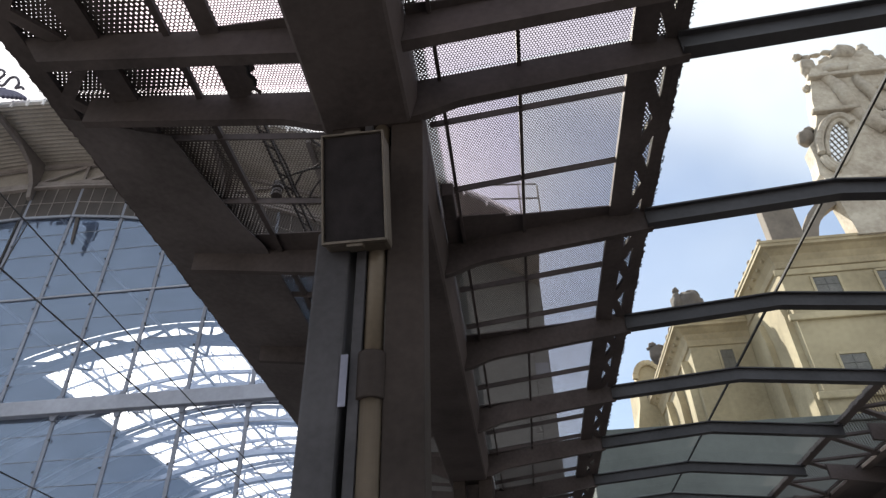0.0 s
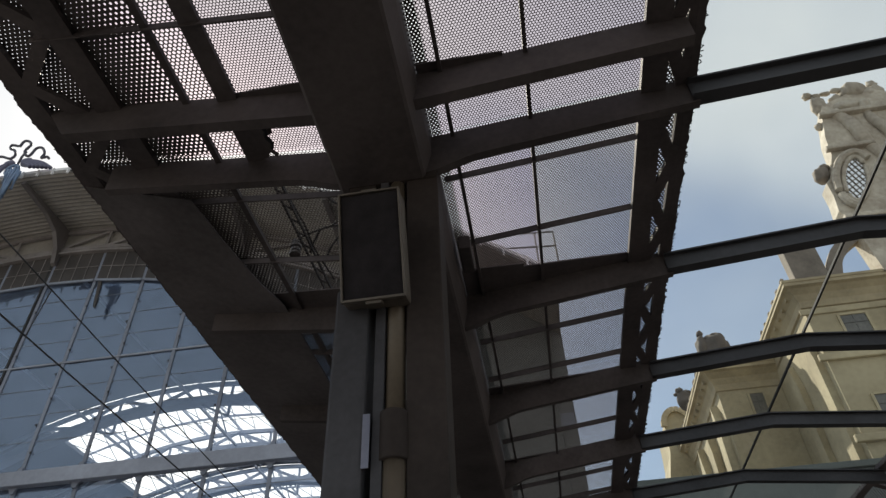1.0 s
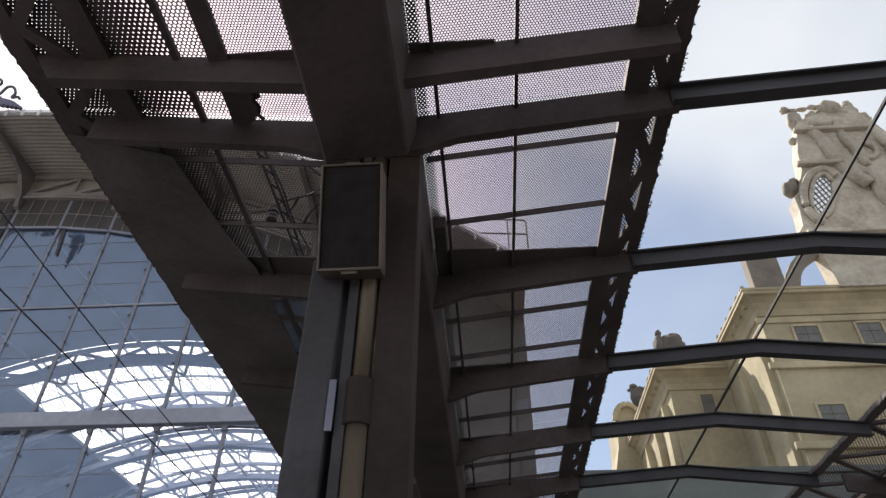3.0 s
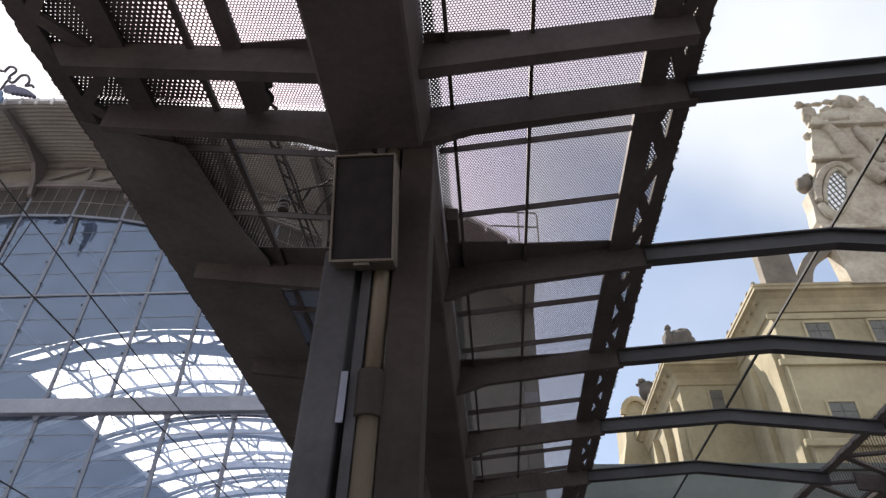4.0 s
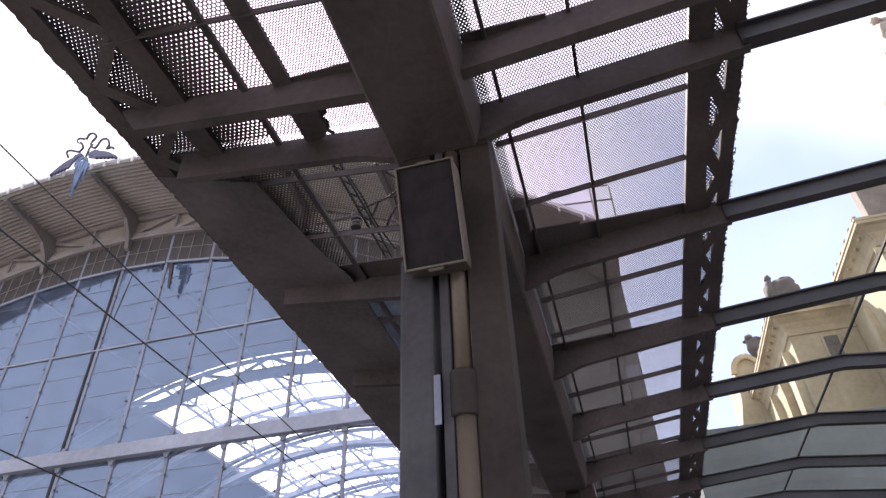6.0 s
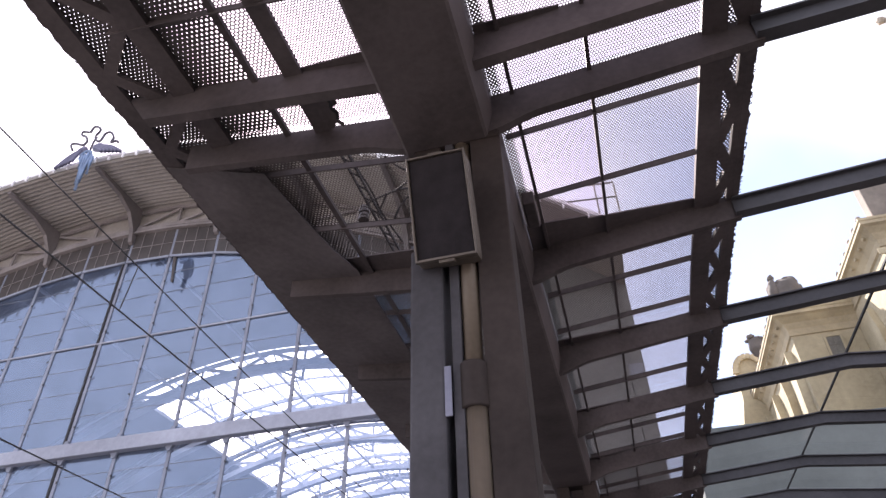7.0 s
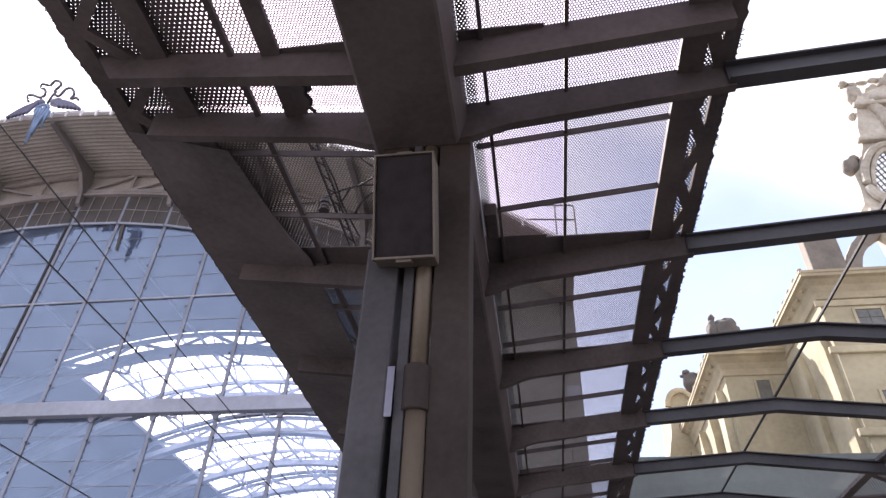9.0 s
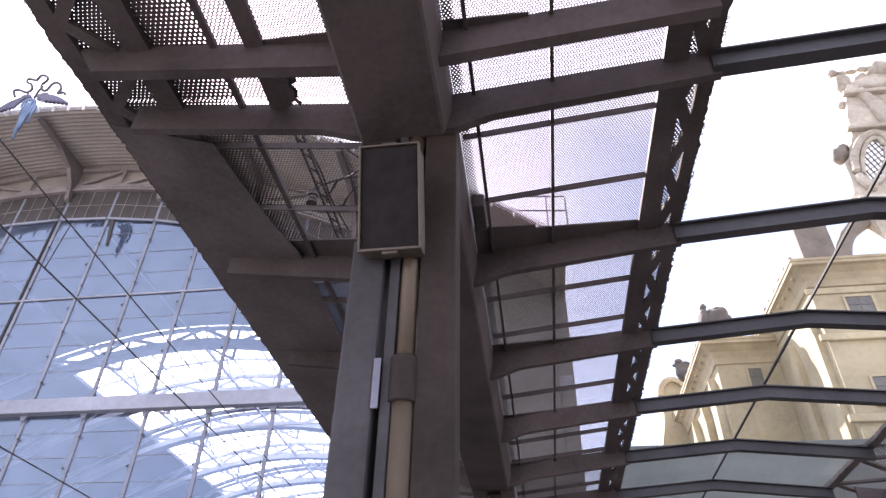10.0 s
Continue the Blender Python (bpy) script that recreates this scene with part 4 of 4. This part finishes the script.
# far arched gable
b = bmesh.new()
pts = [(10.9, -0.75), (10.9, 23.5), (11.5, 26.0), (11.6, 27.9)]
pts += [(12.75 + 1.15 * math.cos(math.pi * (1 - k / 10)), 28.4 + 1.5 * math.sin(math.pi * k / 10)) for k in range(11)]
pts += [(13.9, 27.9), (14.4, -0.75)]
prism(b, pts, "y", 59, 64)
add_b("arched_gable", b, STUCCO)
b = bmesh.new()
for k in range(10):
    a, c = math.pi * (1 - k / 10), math.pi * (1 - (k + 1) / 10)
    bar(b, (12.75 + 1.2 * math.cos(a), 58.9, 28.4 + 1.55 * math.sin(a)), (12.75 + 1.2 * math.cos(c), 58.9, 28.4 + 1.55 * math.sin(c)), 0.5, 0.35, (0, 1, 0))
add_b("gable_moulding", b, CORNICE)
# pier, arch and tower above the roof
b = bmesh.new()
box(b, 17.75, 19.85, 37.25, 38.1, 27.3, 30.6, 0.08)
box(b, 17.6, 20.0, 37.15, 38.2, 30.6, 31.1, 0.08)
add_b("roof_pier", b, STONE)
b = bmesh.new()
ring = [(24.4 + r * math.cos(a), 27.0 + r * 0.95 * math.sin(a)) for r, rev in ((4.6, 0), (3.7, 1)) for a in [radians(180 - 12 * (k if not rev else 9 - k)) for k in range(10)]]
prism(b, ring, "y", 37.4, 38.0)
add_b("roof_arch", b, STONE)
b = bmesh.new()
prof = [(22.9, 27.2), (22.6, 31.7), (22.26, 32.4), (22.48, 33.8), (22.5, 35.1), (23.0, 35.6), (23.5, 36.8), (23.91, 37.8), (24.18, 39.6), (24.62, 41.1), (24.9, 42.3), (25.3, 43.2), (27.0, 43.9), (28.0, 44.4), (29.4, 44.3), (30.2, 43.9), (31.0, 42.4), (32.0, 40.0), (33.0, 38.5), (33.2, 27.2)]
prism(b, prof, "y", 36.9, 38.1)
add_b("tower", b, TOWERSTONE)
# oval leaded opening in a heavy moulded ring; a mirror pane replaces the sky behind
OCX, OCZ, OA, OB = 24.42, 35.05, 2.0, 0.60
AX, AZ = 0.36, 0.933                       # direction of the long axis


def oval(a, u=1.0, v=1.0):
    p, q = OA * u * math.cos(a), OB * v * math.sin(a)
    return (OCX + AX * p + AZ * q, OCZ + AZ * p - AX * q)


b = bmesh.new()
prism(b, [oval(2 * math.pi * k / 28) for k in range(28)], "y", 36.80, 36.92)
twin = add_b("tower_opening", b, clear_glass("sky_stand_in_pane", (0.9, 0.9, 0.9), 16.0, 0.08, 0.3, (1.0, 1.0, 1.0)), "leaded tower opening, a mirror pane standing in for the sky behind")
b = bmesh.new()
for k in range(-6, 7):
    for sl in (-1, 1):
        pts = []
        for q in range(41):
            p = -OA + 2 * OA * q / 40
            v = sl * (p - k * 0.58) * 0.75
            if (p / OA) ** 2 + (v / OB) ** 2 < 1:
                pts.append((OCX + AX * p + AZ * v, 36.77, OCZ + AZ * p - AX * v))
        if len(pts) > 2:
            bar(b, pts[0], pts[-1], 0.035, 0.05, (0, 1, 0))
part("leading", b, STONE, twin)
b = bmesh.new()
tube(b, [(x, 36.75, z) for x, z in [oval(2 * math.pi * k / 28, 1.1, 1.3) for k in range(29)]], 0.17, 8)
part("ring", b, TOWERSTONE, twin)
b = bmesh.new()
tube(b, [(x, 36.7, z) for x, z in [oval(math.pi * (0.95 + 1.25 * k / 20), 1.32, 2.1) for k in range(21)]], 0.28, 8)
add_b("hood_mould", b, TOWERSTONE)
# raking scrolls and ledges that break up the tower front
for path, r in ((((25.7, 42.2), (26.3, 41.0), (26.5, 39.2), (27.0, 37.4), (27.9, 35.8)), 0.5), (((28.2, 42.8), (28.0, 41.0), (28.6, 38.0), (28.4, 35.0), (29.4, 32.5)), 0.42), (((30.3, 42.4), (30.9, 40.0), (31.0, 37.0), (31.8, 34.0)), 0.5)):
    b = bmesh.new()
    tube(b, [(x, 36.85 + 0.15 * math.sin(z * 1.7), z) for x, z in smooth_path(path)], r, 10)
    add_b("scroll", b, TOWERSTONE, "", True)
for x0, x1, z in ((24.5, 30.4, 41.7), (23.6, 27.0, 38.0), (22.2, 32.8, 31.4)):
    b = bmesh.new()
    box(b, x0, x1, 36.45, 36.92, z, z + 0.35, 0.1)
    add_b("ledge", b, TOWERSTONE)
b = bmesh.new()
tube(b, [(29.0 + 0.8 * math.cos(k * math.pi / 12), 36.75, 39.4 + 0.8 * math.sin(k * math.pi / 12)) for k in range(25)], 0.2, 8)
add_b("medallion", b, TOWERSTONE)


def statue(label, parts_list, seed, mat=STONE):
    b = bmesh.new()
    for k, (c, r, sx, sy, sz) in enumerate(parts_list):
        lump(b, c, r, seed + k * 3.7, sx, sy, sz, 0.3, 3)
    return tagged(finish("statue", b, mat, None, "", True), label, "statue", "roof statues")


statue("weathered stone statue group on the tower top", [((25.35, 37.4, 43.7), 0.75, 0.75, 0.8, 1.35), ((25.0, 37.4, 45.1), 0.33, 1.0, 1.0, 1.0), ((25.6, 37.4, 44.9), 0.30, 1.2, 0.8, 0.9), ((26.4, 37.4, 45.1), 0.24, 1.9, 0.8, 0.8), ((27.3, 37.4, 45.3), 0.26, 1.9, 0.8, 0.9), ((26.9, 37.5, 44.2), 0.55, 1.0, 0.8, 0.9), ((28.2, 37.4, 44.6), 1.0, 1.0, 0.8, 0.95), ((29.2, 37.5, 44.2), 0.85, 1.0, 0.8, 0.8), ((30.0, 37.4, 45.3), 0.40, 0.95, 0.9, 1.1), ((29.95, 37.4, 44.4), 0.6, 0.9, 0.8, 1.1), ((30.7, 37.5, 43.4), 0.7, 0.7, 0.8, 1.2), ((24.55, 37.4, 41.4), 0.32, 1.0, 0.9, 1.0), ((27.0, 37.0, 42.8), 0.8, 1.3, 0.5, 0.7)], 3.0, TOWERSTONE)
statue("dark stone figure crouching on the building cornice", [((14.55, 47.2, 28.7), 1.15, 0.95, 0.8, 1.25), ((13.6, 47.0, 28.9), 0.55, 0.85, 0.9, 2.1), ((13.68, 47.0, 30.25), 0.26, 1.0, 0.9, 1.1), ((14.9, 47.2, 29.9), 0.45, 1.3, 0.9, 0.8), ((15.2, 47.2, 28.9), 0.6, 0.75, 0.8, 1.2), ((14.2, 47.0, 29.6), 0.4, 1.0, 0.8, 1.0)], 11.0, DARKSTONE)
statue("small dark stone figure on the far gable cornice", [((12.45, 52.4, 27.5), 0.62, 0.95, 0.8, 1.35), ((12.2, 52.4, 28.4), 0.28, 1.1, 1, 1), ((11.95, 52.4, 28.1), 0.24, 1.2, 0.8, 0.7), ((12.75, 52.4, 28.1), 0.36, 0.9, 0.8, 0.9), ((12.8, 52.4, 27.2), 0.5, 1.0, 0.8, 1.2)], 17.0, DARKSTONE)
statue("stone knob at the tower ledge corner", [((22.8, 37.4, 36.3), 0.62, 0.9, 0.8, 1.2), ((23.2, 37.4, 37.0), 0.35, 1.0, 0.8, 1.0)], 23.0)


# ---------------------------------------------------------------- overhead line
def wire(name, label, pts, r):
    b = bmesh.new()
    tube(b, pts, r, 6)
    return tagged(finish(name, b, CABLE), label, "wire", "overhead wires")


wire("contact_wire", "dark copper contact wire over the track", [(-4.4, -30, 5.2), (-4.4, 60, 5.14)], 0.0085)
wire("messenger_wire", "dark messenger wire hung above the contact wire", [(-4.4, y, 5.3 + 0.0012 * (y - 24) ** 2) for y in range(-12, 58, 2)], 0.0075)
wire("contact_wire", "thin contact wire over the farther track", [(-8.0, -30, 5.25), (-8.0, 60, 5.25)], 0.011)
wire("dropper", "thin dropper between the overhead wires", [(-4.4, 4.55, 5.17), (-4.4, 4.62, 5.76)], 0.006)

# cable ladder and loose cables on top of the left wing
lad = empty("cable_ladder", "dark steel cable ladder lying above the perforated sheets", "cable ladder", at=(-1.1, 3, 4.7))
linv = Matrix.Translation((1.1, -3, -4.7))
for x in (-1.335, -1.290):
    b = bmesh.new()
    bar(b, (x, 2.62, 4.68), (x, 6.2, 4.68), 0.011, 0.02)
    part("stringer", b, CABLE, lad).matrix_parent_inverse = linv
y = 2.66
while y < 6.1:
    b = bmesh.new()
    bar(b, (-1.335, y, 4.68), (-1.290, y + 0.06, 4.68), 0.008, 0.01)
    part("rung", b, CABLE, lad).matrix_parent_inverse = linv
    y += 0.13
for pts in (((-1.36, 3.27), (-1.303, 3.25), (-1.125, 3.196), (-0.999, 3.104), (-0.82, 2.98)), ((-1.32, 3.43), (-1.31, 3.389), (-1.241, 3.293), (-1.17, 3.212), (-1.018, 3.182), (-0.82, 3.17)), ((-1.08, 2.86), (-1.057, 2.909), (-1.025, 2.962), (-0.975, 3.007), (-0.82, 3.08)), ((-1.23, 3.52), (-1.202, 3.453), (-1.123, 3.343), (-1.036, 3.256), (-0.85, 3.12)), ((-1.30, 2.70), (-1.291, 2.942), (-1.278, 3.163), (-1.284, 3.402), (-1.25, 3.75)), ((-1.14, 2.62), (-1.05, 2.66), (-0.98, 2.74), (-0.86, 2.80))):
    b = bmesh.new()
    tube(b, [(x, y, 4.69 + 0.02 * math.sin(9 * x)) for x, y in smooth_path(pts)], 0.007, 6)
    tagged(finish("loose_cable", b, CABLE), "loose black cable looping above the perforated sheet", "cable", "loose cables")
b = bmesh.new()
tube(b, [(x, y, 4.47) for x, y in smooth_path(((-1.165, 2.14), (-1.15, 2.18), (-1.16, 2.22), (-1.145, 2.26), (-1.155, 2.30)))], 0.011, 8)
tagged(finish("loose_cable", b, CABLE), "short bent black cable end at the sheet rail", "cable", "loose cables")
bm = bmesh.new()
box(bm, -0.275, -0.20, 3.17, 3.42, 4.34, 4.44, 0.01)
tagged(finish("junction_box", bm, STEEL), "small dark steel junction box beside the gutter beam", "junction box")
b = bmesh.new()
for k in range(4):
    tube(b, [(-1.406, 3.36, 4.64 + 0.035 * k), (-1.406, 3.36, 4.662 + 0.035 * k)], 0.038 - 0.006 * (k % 2), 12)
tagged(finish("insulator", b, RUST), "dark brown ribbed insulator above the perforated sheet", "insulator")
